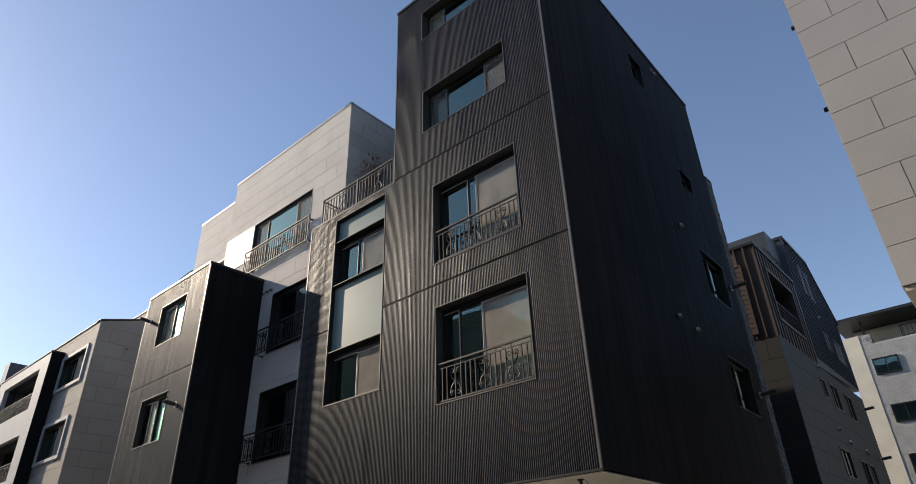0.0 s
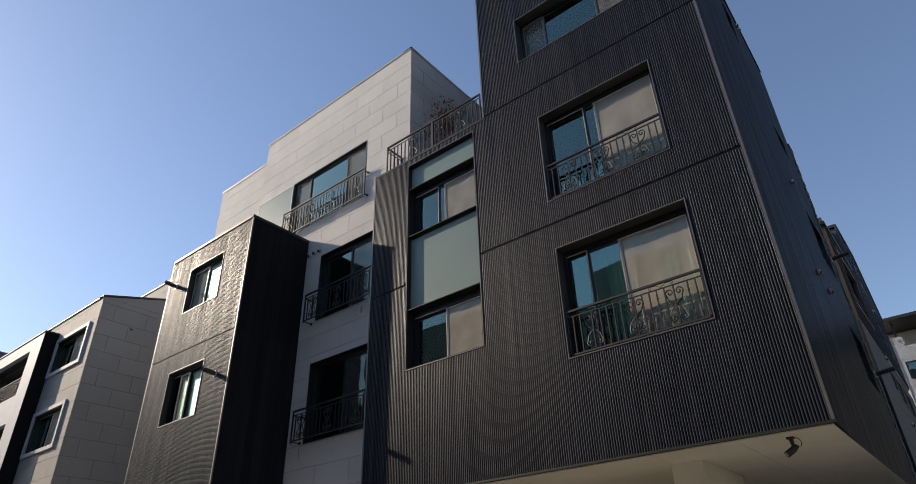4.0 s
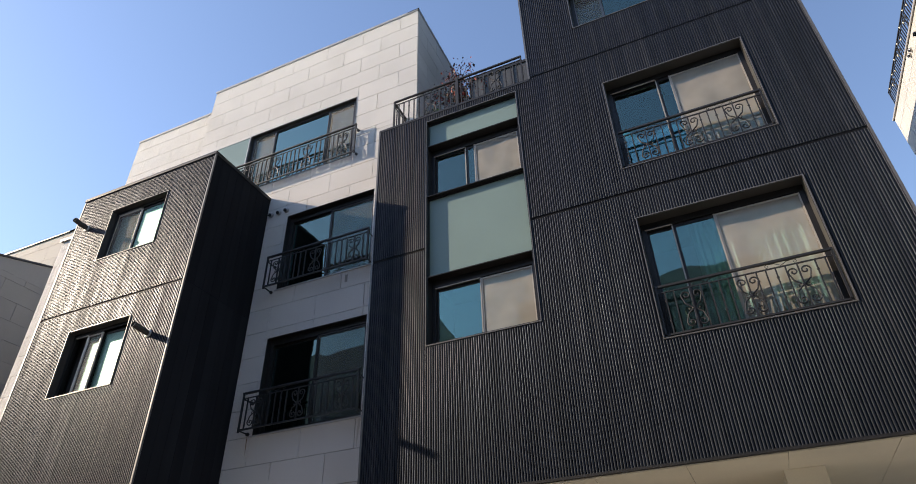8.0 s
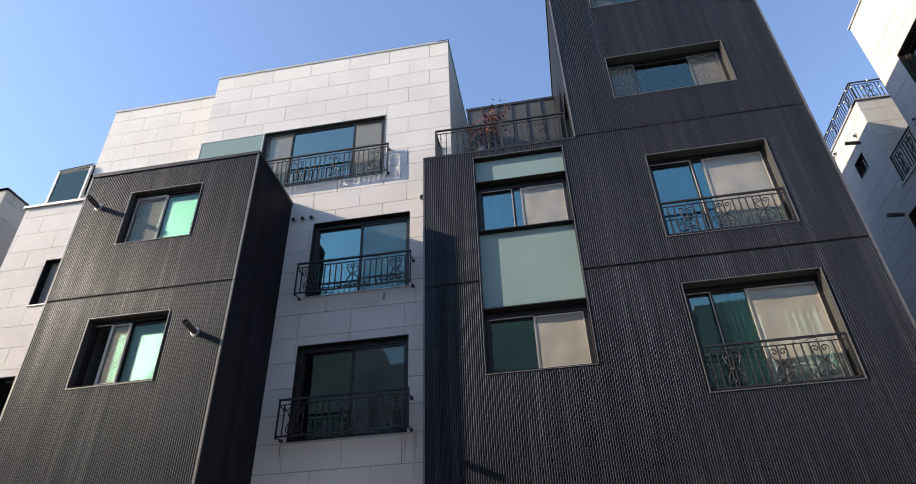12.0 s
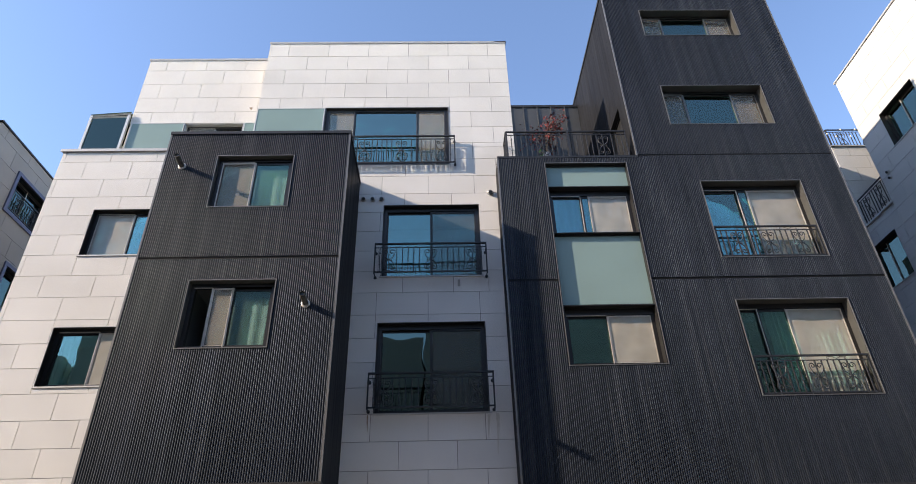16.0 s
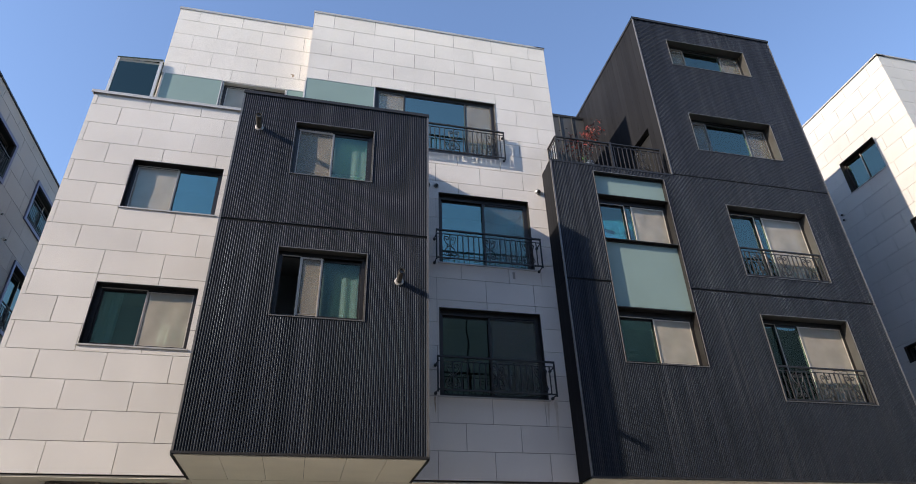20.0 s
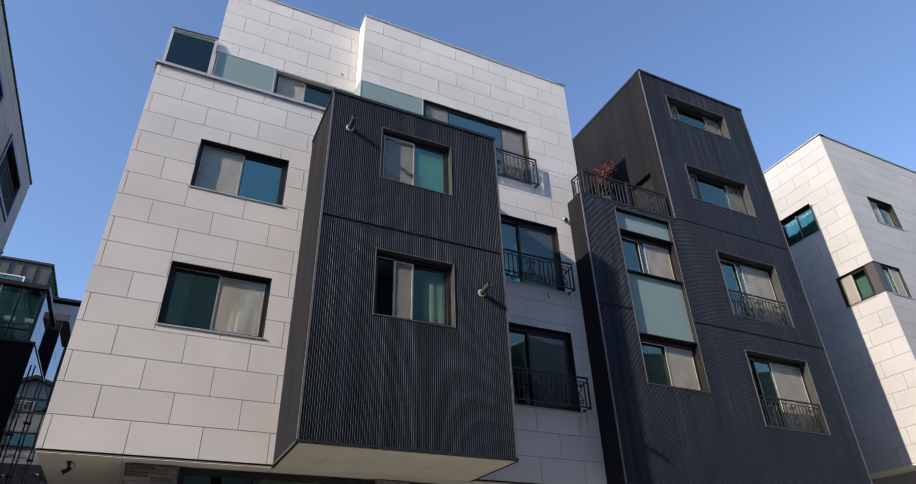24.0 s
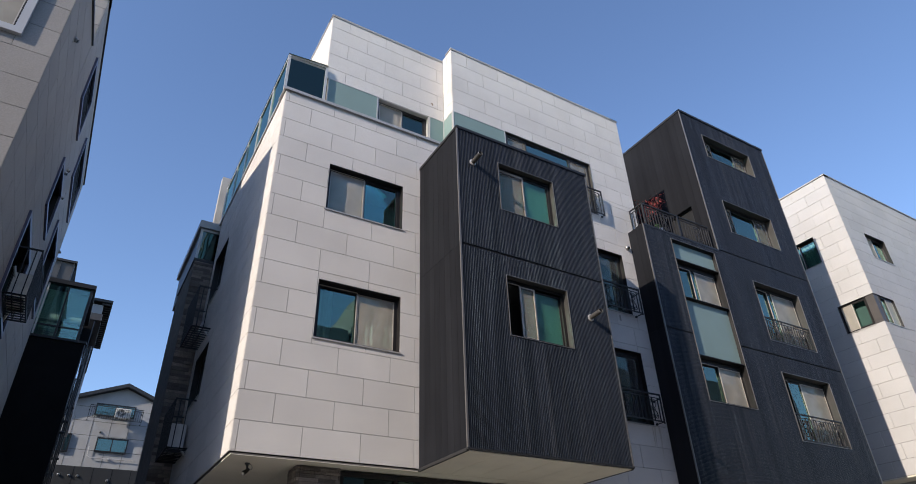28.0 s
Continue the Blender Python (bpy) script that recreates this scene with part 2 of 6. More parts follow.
BARK = material("bark", (0.09, 0.065, 0.05), 0.9, vary=0.3, scale=12)
LEAF_G = leaf_material("green_leaf", (0.06, 0.16, 0.05))
PALE_CASE = material("off_white_enamel", (0.62, 0.61, 0.57), 0.45, vary=0.08, scale=5, streak=0.1)
PALE_BULB = material("frosted_bulb", (0.75, 0.68, 0.52), 0.4, vary=0.05, scale=9)
POT = material("terracotta_pot", (0.45, 0.36, 0.28), 0.8, vary=0.12, scale=6)
BLUE_TARP = material("blue_sheet", (0.02, 0.07, 0.30), 0.5, vary=0.15, scale=4)

# ---- mesh helpers ----


def brick(bm, x0, x1, y0, y1, z0, z1):
    """An axis-aligned block added to bm."""
    v = [bm.verts.new((x, y, z)) for z in (z0, z1) for y in (y0, y1) for x in (x0, x1)]
    for a in ((0, 2, 3, 1), (4, 5, 7, 6), (0, 1, 5, 4), (2, 6, 7, 3), (0, 4, 6, 2), (1, 3, 7, 5)):
        bm.faces.new([v[i] for i in a])
    return bm


def tube(bm, pts, r, n=6, close=True):
    """A round bar of radius r (or a radius a point) along pts."""
    rings = []
    pts = [Vector(p) for p in pts]
    for i, p in enumerate(pts):
        d = (pts[min(i + 1, len(pts) - 1)] - pts[max(i - 1, 0)]).normalized()
        a = d.cross(Vector((0.0, 1.0, 0.0)) if abs(d.y) < 0.9 else Vector((1.0, 0.0, 0.0))).normalized()
        c = d.cross(a)
        q = r[i] if isinstance(r, (list, tuple)) else r
        rings.append([bm.verts.new(p + q * (a * math.cos(k * math.tau / n) + c * math.sin(k * math.tau / n))) for k in range(n)])
    for s, e in zip(rings, rings[1:]):
        for k in range(n):
            bm.faces.new((s[k], s[(k + 1) % n], e[(k + 1) % n], e[k]))
    if close:
        bm.faces.new(rings[0][::-1])
        bm.faces.new(rings[-1])
    return bm


def ring(bm, x0, x1, z0, z1, y0, y1, wd):
    """A rectangular ring of four bars."""
    brick(bm, x0, x1, y0, y1, z0, z0 + wd)
    brick(bm, x0, x1, y0, y1, z1 - wd, z1)
    brick(bm, x0, x0 + wd, y0, y1, z0 + wd, z1 - wd)
    brick(bm, x1 - wd, x1, y0, y1, z0 + wd, z1 - wd)
    return bm


def mesh_of(name, bm, mat, smooth=False):
    me = bpy.data.meshes.new(name)
    bmesh.ops.recalc_face_normals(bm, faces=bm.faces[:])
    bm.to_mesh(me)
    bm.free()
    me.materials.append(mat)
    if smooth:
        for p in me.polygons:
            p.use_smooth = True
    return me


def part(name, bm, mat, parent, label="", smooth=False, kind=""):
    ob = new(name, mesh_of(name, bm, mat, smooth))
    ob.parent = parent
    return tagged(ob, label, "", "", kind)


def thing(name, m, label, category, group="", kind=""):
    ob = new(name)
    ob.empty_display_size = 0.2
    ob.matrix_basis = m
    return tagged(ob, label, category, group, kind)


def solid(name, bm, mat, m, label, category, kind="structure"):
    ob = new(name, mesh_of(name, bm, mat))
    ob.matrix_basis = m
    return tagged(ob, label, category, "", kind)


def minus(lo, hi, cuts):
    """The stretches of lo..hi that no cut covers."""
    out, at = [], lo
    for a, c in sorted(cuts):
        if a > at + 1e-4:
            out.append((at, min(a, hi)))
        at = max(at, c)
        if at >= hi:
            break
    if at < hi - 1e-4:
        out.append((at, hi))
    return [(a, c) for a, c in out if c - a > 1e-3]


def holed(bm, x0, x1, z0, z1, y0, y1, holes):
    """A slab with rectangular holes right through it, as one closed skin."""
    xs = sorted({x0, x1, *(min(max(h[k], x0), x1) for h in holes for k in (0, 1))})
    zs = sorted({z0, z1, *(min(max(h[k], z0), z1) for h in holes for k in (2, 3))})
    full = {(i, j) for i in range(len(xs) - 1) for j in range(len(zs) - 1)
            if not any(h[0] < (xs[i] + xs[i + 1]) / 2 < h[1] and h[2] < (zs[j] + zs[j + 1]) / 2 < h[3] for h in holes)}
    seen = {}

    def at(i, j, y):
        if (i, j, y) not in seen:
            seen[i, j, y] = bm.verts.new((xs[i], y, zs[j]))
        return seen[i, j, y]

    for i, j in sorted(full):
        for y in (y0, y1):
            bm.faces.new((at(i, j, y), at(i + 1, j, y), at(i + 1, j + 1, y), at(i, j + 1, y)))
        for di, dj, a, c in ((-1, 0, (i, j), (i, j + 1)), (1, 0, (i + 1, j), (i + 1, j + 1)), (0, -1, (i, j), (i + 1, j)), (0, 1, (i, j + 1), (i + 1, j + 1))):
            if (i + di, j + dj) not in full:
                bm.faces.new((at(*a, y0), at(*c, y0), at(*c, y1), at(*a, y1)))
    return bm


def cut_rects(r, holes):
    """The rectangles left of r = (x0, x1, z0, z1) when the holes are taken out."""
    x0, x1, z0, z1 = r
    hs = [h for h in holes if h[0] < x1 and h[1] > x0 and h[2] < z1 and h[3] > z0]
    if not hs:
        return [r]
    zs = sorted({z0, z1, *(min(max(h[k], z0), z1) for h in hs for k in (2, 3))})
    out = []
    for a, c in zip(zs, zs[1:]):
        mid = (a + c) / 2
        out += [(s, e, a, c) for s, e in minus(x0, x1, [(h[0], h[1]) for h in hs if h[2] < mid < h[3]])]
    return out


SHARED = {}


def tiles(parent, x0, x1, z0, z1, base, row, width, phase, mat, holes=(), gap=0.010, thick=0.03, name="stone_tile", flip=99, joined=False):
    """Courses of stone tiles in running bond on the wall plane y = 0, proud of the backing."""
    big = bmesh.new() if joined else None
    k0 = math.floor((z0 - base) / row + 1e-6)
    k = k0
    while base + k * row < z1 - 0.01:
        a, c = max(z0, base + k * row), min(z1, base + (k + 1) * row)
        odd = (k + (1 if k >= flip else 0)) % 2
        start = phase + (width / 2 if odd else 0)
        n = math.floor((x0 - start) / width)
        while start + n * width < x1 - 0.01:
            s, e = max(x0, start + n * width), min(x1, start + (n + 1) * width)
            n += 1
            if e - s < 0.03 or c - a < 0.03:
                continue
            rects = cut_rects((s, e, a, c), holes)
            if not rects:
                continue
            g = gap / 2
            if joined:
                for r in rects:
                    brick(big, r[0] + (g if r[0] == s else 0), r[1] - (g if r[1] == e else 0), -0.001, thick, r[2] + (g if r[2] == a else 0), r[3] - (g if r[3] == c else 0))
                continue
            whole = len(rects) == 1 and rects[0] == (s, e, a, c)
            key = (round(e - s, 3), round(c - a, 3), mat.name, thick)
            if whole and key in SHARED:
                me = SHARED[key]
            else:
                bm = bmesh.new()
                for r in rects:
                    brick(bm, r[0] - s + (g if r[0] == s else 0), r[1] - s - (g if r[1] == e else 0), 0, thick,
                          r[2] - a + (g if r[2] == a else 0), r[3] - a - (g if r[3] == c else 0))
                me = mesh_of(name, bm, mat)
                if whole:
                    SHARED[key] = me
            ob = new(name, me)
            ob.parent = parent
            ob.location = (s, 0, a)
        k += 1
    if joined:
        part("stone_tiles", big, mat, parent, "", False, "stuff")


def stone_wall(name, m, x0, x1, z0, z1, base, row, width, phase, mat, holes, label, depth=0.3, flip=99, joined=False, skip=()):
    """A wall clad with tiles: a backing slab with its openings, and the tiles before it. y = 0 is the face."""
    ob = solid(name, holed(bmesh.new(), x0 + 0.02, x1 - 0.02, z0, z1, 0.016, depth, holes), JOINT, m, label, "wall")
    tiles(ob, x0, x1, z0, z1, base, row, width, phase, mat, list(holes) + list(skip), flip=flip, joined=joined)
    return ob


RIB_D = 0.022
RIB_ARC = [(-1.0, 1.0), (-0.95, 0.45), (-0.82, 0.13), (-0.52, 0.018), (0.0, 0.0), (0.52, 0.018), (0.82, 0.13), (0.95, 0.45), (1.0, 1.0)]


def ribbed_wall(name, m, x0, x1, z0, z1, holes, seams, label, pitch=0.0375, depth=0.3):
    """A wall of ribbed metal sheet: backing, rounded vertical ribs between the openings and seams, and pressed seam strips."""
    ob = solid(name, holed(bmesh.new(), x0 + 0.02, x1 - 0.02, z0, z1, RIB_D, depth, holes), DARK, m, label, "wall")
    n = int((x1 - x0) / pitch)
    for i in range(n):
        bm = bmesh.new()
        u = x0 + (i + 0.5) * (x1 - x0) / n
        w = pitch * 0.42
        cuts = [(h[2], h[3]) for h in holes if h[0] < u + w and h[1] > u - w] + [(s - 0.026, s + 0.026) for s in seams]
        for a, c in minus(z0, z1, cuts):
            low = [bm.verts.new((p * w, q * RIB_D, a)) for p, q in RIB_ARC]
            top = [bm.verts.new((p * w, q * RIB_D, c)) for p, q in RIB_ARC]
            for k in range(len(RIB_ARC) - 1):
                bm.faces.new((low[k], low[k + 1], top[k + 1], top[k])).smooth = True
            bm.faces.new([bm.verts.new(v.co) for v in low])
            bm.faces.new([bm.verts.new(v.co) for v in top])
        key = (name, tuple(cuts))
        if key in SHARED:
            bm.free()
        else:
            SHARED[key] = mesh_of("rib", bm, DARK)
        rib = new("rib", SHARED[key])
        rib.parent, rib.location = ob, (u, 0, 0)
    for s in seams:
        for a, c in minus(x0, x1, [(h[0], h[1]) for h in holes if h[2] < s < h[3]]):
            part("seam_strip", brick(bmesh.new(), a, c, 0.014, RIB_D + 0.002, s - 0.026, s + 0.026), BLACK_M, ob, "black recessed seam")
    return ob


def seamed_sheet(name, m, x0, x1, z0, z1, holes, label, pitch=0.22, mat=None, depth=0.2, rib=0.0, breaks=()):
    """A wall of flat metal strips with narrow open joints, or with standing seams when rib is given."""
    mat = mat or DARK_FLAT
    ob = solid(name, holed(bmesh.new(), x0, x1, z0, z1, 0.01, depth, holes), BLACK if not rib else mat, m, label, "wall")
    n = max(1, round((x1 - x0) / pitch))
    levels = [z0, *breaks, z1]
    for lo, hi in zip(levels, levels[1:]):
        for i in range(n):
            s, e = x0 + i * (x1 - x0) / n, x0 + (i + 1) * (x1 - x0) / n
            rects = cut_rects((s + 0.0025, e - 0.0025, lo + 0.003, hi - 0.003), holes)
            if not rects:
                continue
            bm = bmesh.new()
            for r in rects:
                brick(bm, r[0], r[1], 0, 0.012, r[2], r[3])
                if rib:
                    brick(bm, r[0] - 0.002, r[0] + 0.022, -rib, 0.001, r[2], r[3])
            part("metal_panel", bm, mat, ob)
    return ob

# ---- windows, railings, fittings ----


def wavy(bm, x0, x1, z0, z1, y, amp=0.03, wave=0.16, seed=0):
    """A hanging cloth with folds."""
    n = max(4, int((x1 - x0) / 0.03))
    rnd = random.Random(seed)
    ph = rnd.random() * 6
    top, low = [], []
    for i in range(n + 1):
        x = x0 + (x1 - x0) * i / n
        d = amp * math.sin(x / wave * math.tau + ph) + 0.4 * amp * math.sin(x / wave * 2.7 + ph * 2)
        top.append(bm.verts.new((x, y + d, z1)))
        low.append(bm.verts.new((x, y + d * 1.15, z0)))
    for i in range(n):
        bm.faces.new((low[i], low[i + 1], top[i + 1], top[i]))
    return bm


def sagging(bm, x0, x1, z0, z1, y, seed):
    """A slack sheet of netting between its edges."""
    rnd = random.Random(seed * 7 + 1)
    ph = [rnd.uniform(0, 6.28) for i in range(4)]
    nx, nz = 18, 22
    g = []
    for j in range(nz + 1):
        row = []
        for i in range(nx + 1):
            u, v = i / nx, j / nz
            edge = min(1, 8 * u * (1 - u)) * min(1, 8 * v * (1 - v))
            d = 0.006 * math.sin(5 * u + 7 * v + ph[0]) + 0.004 * math.sin(11 * u - 4 * v + ph[1]) + 0.002 * math.sin(17 * v + ph[2])
            row.append(bm.verts.new((x0 + (x1 - x0) * u, y + edge * d * min(1.0, (x1 - x0)) * 0.8, z0 + (z1 - z0) * v)))
        g.append(row)
    for r, s in zip(g, g[1:]):
        for i in range(nx):
            bm.faces.new((r[i], r[i + 1], s[i + 1], s[i]))
    return bm


def window(name, m, w, h, splits=(0.5,), screens=(1,), glass=None, trim=None, sill=None, recess=0.17, label="", curtain="pale", liner=None,
           head=0.0, seed=0, frame_mat=None, surround=0.0, mesh=None, proud=0.05, stile=None, slid=()):
    """A sliding window set back in its opening; local x to the right, y inwards, z up. screens: which bays carry an insect screen."""
    glass = glass or GLASS
    fm = frame_mat or FRAME
    win = thing(name, m, label, "window", "", "structure")
    y0 = recess
    part("reveal", ring(bmesh.new(), -0.004, w + 0.004, -0.004, h + 0.004, 0.004, y0 + 0.10, 0.014), liner or fm, win)
    part("window_frame", ring(bmesh.new(), 0.010, w - 0.010, 0.010, h - 0.010, y0, y0 + 0.09, 0.07), fm, win)
    if trim:
        part("edge_trim", ring(bmesh.new(), -0.014, w + 0.014, -0.014, h + 0.014, -0.010, 0.02, 0.014), trim, win)
    if surround:
        part("surround", ring(bmesh.new(), -surround, w + surround, -surround, h + surround, -proud, 0.03, surround), trim or VIOLET, win)
    if sill:
        bm = brick(bmesh.new(), -0.03, w + 0.03, -0.022, y0, -0.022, 0.006)
        part("window_sill", bm, sill, win)
    if head:
        part("head_box", brick(bmesh.new(), 0.05, w - 0.05, y0 - 0.01, y0 + 0.05, h - 0.05 - head, h - 0.045), FRAME, win)
    e = [0.065, *[s * w for s in splits], w - 0.065]
    zlo, zhi = 0.06, h - 0.06 - head
    for i, (a, c) in enumerate(zip(e, e[1:])):
        yy = y0 + (0.018 if i % 2 else 0.046)
        a2, c2 = a - (0.02 if i else 0), c + (0.02 if i < len(e) - 2 else 0)
        if i in slid:
            continue
        sash = part("sash", ring(bmesh.new(), a2, c2, zlo, zhi, yy, yy + 0.026, 0.045), fm, win)
        pane = part("pane", brick(bmesh.new(), a2 + 0.04, c2 - 0.04, yy + 0.010, yy + 0.016, zlo + 0.04, zhi - 0.04), glass, sash)
        pane.visible_shadow = False
        if i in screens:
            sc = part("screen_frame", ring(bmesh.new(), a2 + 0.01, c2 - 0.01, zlo + 0.005, zhi - 0.005, y0 + 0.002, y0 + 0.016, 0.024), stile or SASH, win)
            part("screen_mesh", sagging(bmesh.new(), a2 + 0.036, c2 - 0.036, zlo + 0.03, zhi - 0.03, y0 + 0.011, seed), mesh or SCREEN, sc, "", True)
    for i, q in enumerate(e[1:-1]):
        part("interlock", brick(bmesh.new(), q - 0.028, q - 0.010, y0 - 0.004, y0 + 0.014, zlo, zhi), stile or SASH, win, "" if stile else "thin pale metal stile")
    if screens and len(splits) < 3 and w > 1.2:
        part("track", brick(bmesh.new(), e[0], e[1] - 0.03, y0 - 0.004, y0 + 0.010, zhi - 0.006, zhi + 0.014), stile or SASH, win, "" if stile else "thin pale metal track")
    rnd = random.Random(seed + 5)
    if curtain == "pale":
        c0 = w * rnd.uniform(0.0, 0.12)
        part("curtain", wavy(bmesh.new(), c0 + 0.02, w - 0.02, 0.03, h - 0.03, y0 + 0.11, 0.018, rnd.uniform(0.13, 0.2), seed), CURTAIN, win)
    elif curtain == "part":
        part("curtain", wavy(bmesh.new(), w * 0.02, w * rnd.uniform(0.18, 0.3), 0.03, h - 0.03, y0 + 0.22, 0.025, 0.14, seed), CURTAIN, win)
        part("curtain", wavy(bmesh.new(), w * rnd.uniform(0.55, 0.7), w * 0.98, 0.03, h - 0.03, y0 + 0.22, 0.025, 0.14, seed + 1), CURTAIN, win)
    elif curtain == "right":
        part("curtain", wavy(bmesh.new(), w * 0.5, w * 0.985, 0.03, h - 0.03, y0 + 0.10, 0.006, 0.19, seed), CURTAIN, win)
    elif curtain == "blue":
        part("curtain", wavy(bmesh.new(), w * 0.02, w * 0.5, 0.03, h - 0.03, y0 + 0.12, 0.024, 0.22, seed), CURTAIN_B, win)
    elif curtain == "gathered":
        part("curtain", wavy(bmesh.new(), w * 0.30, w * 0.52, 0.03, h - 0.03, y0 + 0.15, 0.03, 0.085, seed), CURTAIN, win)
        part("curtain", wavy(bmesh.new(), w * 0.60, w * 0.985, 0.03, h - 0.03, y0 + 0.15, 0.022, 0.11, seed + 1), CURTAIN, win)
    bm = bmesh.new()
    brick(bm, 0.0, w, y0 + 0.9, y0 + 0.94, 0.0, h)
    brick(bm, -0.03, 0.0, y0 + 0.1, y0 + 0.94, 0.0, h)
    brick(bm, w, w + 0.03, y0 + 0.1, y0 + 0.94, 0.0, h)
    brick(bm, 0.0, w, y0 + 0.1, y0 + 0.9, -0.03, 0.0)
    brick(bm, 0.0, w, y0 + 0.1, y0 + 0.9, h, h + 0.03)
    part("room_lining", bm, ROOM, win)
    return win


def spiral(cx, cz, r0, turns, a0, hand, n=14):
    """Points of a flat scroll that winds in to its eye."""
    out = []
    for i in range(n + 1):
        f = i / n
        a = a0 + hand * f * turns * math.tau
        r = r0 * (1 - 0.82 * f)
        out.append((cx + r * math.cos(a), 0.0, cz + r * math.sin(a)))
    return out


def scroll_panel(bm, x, z0, z1, half, r=0.0105):
    """A pair of mirrored S-scrolls, the ornament of the railings."""
    mid, hh = (z0 + z1) / 2, (z1 - z0) / 2
    brick(bm, x - 0.0085, x + 0.0085, -0.015, 0.015, z0 - 0.02, z1 + 0.02)
    for sx in (-1, 1):
        up = spiral(x + sx * half * 0.55, z1 - hh * 0.30, half * 0.48, 1.15, 0 if sx > 0 else math.pi, sx)
        dn = spiral(x + sx * half * 0.55, z0 + hh * 0.30, half * 0.48, 1.15, 0 if sx > 0 else math.pi, -sx)
        tube(bm, [(x + sx * 0.008, 0, mid), (x + sx * half * 0.75, 0, mid + hh * 0.28), *up], r, 5)
        tube(bm, [(x + sx * 0.008, 0, mid), (x + sx * half * 0.75, 0, mid - hh * 0.28), *dn], r, 5)
        tube(bm, spiral(x + sx * half * 0.42, mid, half * 0.3, 1.0, math.pi / 2, sx, 10), r * 0.8, 4)
    return bm


def bead(bm, x, z, r=0.017):
    tube(bm, [(x, 0, z - r * 1.3), (x, 0, z - r * 0.5), (x, 0, z + r * 0.5), (x, 0, z + r * 1.3)], [r * 0.4, r, r, r * 0.4], 6)
    return bm


def baluster_mesh(h):
    bm = bmesh.new()
    brick(bm, -0.0085, 0.0085, -0.0115, 0.0115, 0, h)
    bead(bm, 0, h * 0.30)
    bead(bm, 0, h * 0.78)
    return mesh_of("baluster", bm, IRON)


BALS = {}


def railing(name, m, w, h, label, scrolls, ends=True, second=0.10, arms=0.0, step=0.115, group="wrought iron window railings", waves=True):
    """A wrought-iron railing of width w and height h in the plane y = 0: rails, posts, beaded balusters and scroll panels."""
    r = thing(name, m, label, "railing", group)
    part("top_rail", brick(bmesh.new(), 0, w, -0.02, 0.02, h - 0.03, h), IRON, r)
    part("middle_rail", brick(bmesh.new(), 0.01, w - 0.01, -0.010, 0.010, h - second - 0.014, h - second), IRON, r)
    part("bottom_rail", brick(bmesh.new(), 0, w, -0.014, 0.014, 0.03, 0.055), IRON, r)
    if ends:
        for x in (0.0, w - 0.028):
            part("post", brick(bmesh.new(), x, x + 0.028, -0.014, 0.014, 0, h - 0.022), IRON, r)
    lo, hi = 0.055, h - second - 0.014
    key = round(hi - lo, 3)
    if key not in BALS:
        BALS[key] = baluster_mesh(hi - lo)
        bm = brick(bmesh.new(), -0.0085, 0.0085, -0.0115, 0.0115, 0, hi - lo)
        BALS[key, 0] = mesh_of("baluster", bm, IRON)
    n = max(2, round(w / step))
    k = 0
    for i in range(1, n):
        x = i * w / n
        if any(abs(x - s * w) < 0.12 for s in scrolls):
            continue
        b = new("baluster", BALS[key] if k % 2 == 0 else BALS[key, 0])
        b.parent, b.location = r, (x, 0, lo)
        k += 1
    for s in scrolls:
        part("scroll_panel", scroll_panel(bmesh.new(), s * w, lo + 0.02, hi - 0.02, 0.125), IRON, r)
    if waves:
        for s in ([0.3, 0.72] if w > 1.6 else [0.5]):
            bm = bmesh.new()
            zc = h - second / 2 - 0.018
            for sx in (-1, 1):
                tube(bm, [(s * w, 0, zc - 0.02), (s * w + sx * 0.07, 0, zc + 0.022), *[(p[0], 0, p[2]) for p in spiral(s * w + sx * 0.16, zc - 0.002, 0.03, 1.0, math.pi / 2, -sx, 8)]], 0.005, 4)
            part("wave_scroll", bm, IRON, r)
    if arms:
        for x in (0.014, w - 0.014):
            for z in (h - second - 0.01, 0.04):
                bm = brick(bmesh.new(), x - 0.009, x + 0.009, 0.014, arms, z - 0.009, z + 0.009)
                tube(bm, [(x, arms - 0.03, z), (x, arms + 0.004, z)], 0.032, 10)
                part("wall_bracket", bm, IRON, r)
    return r


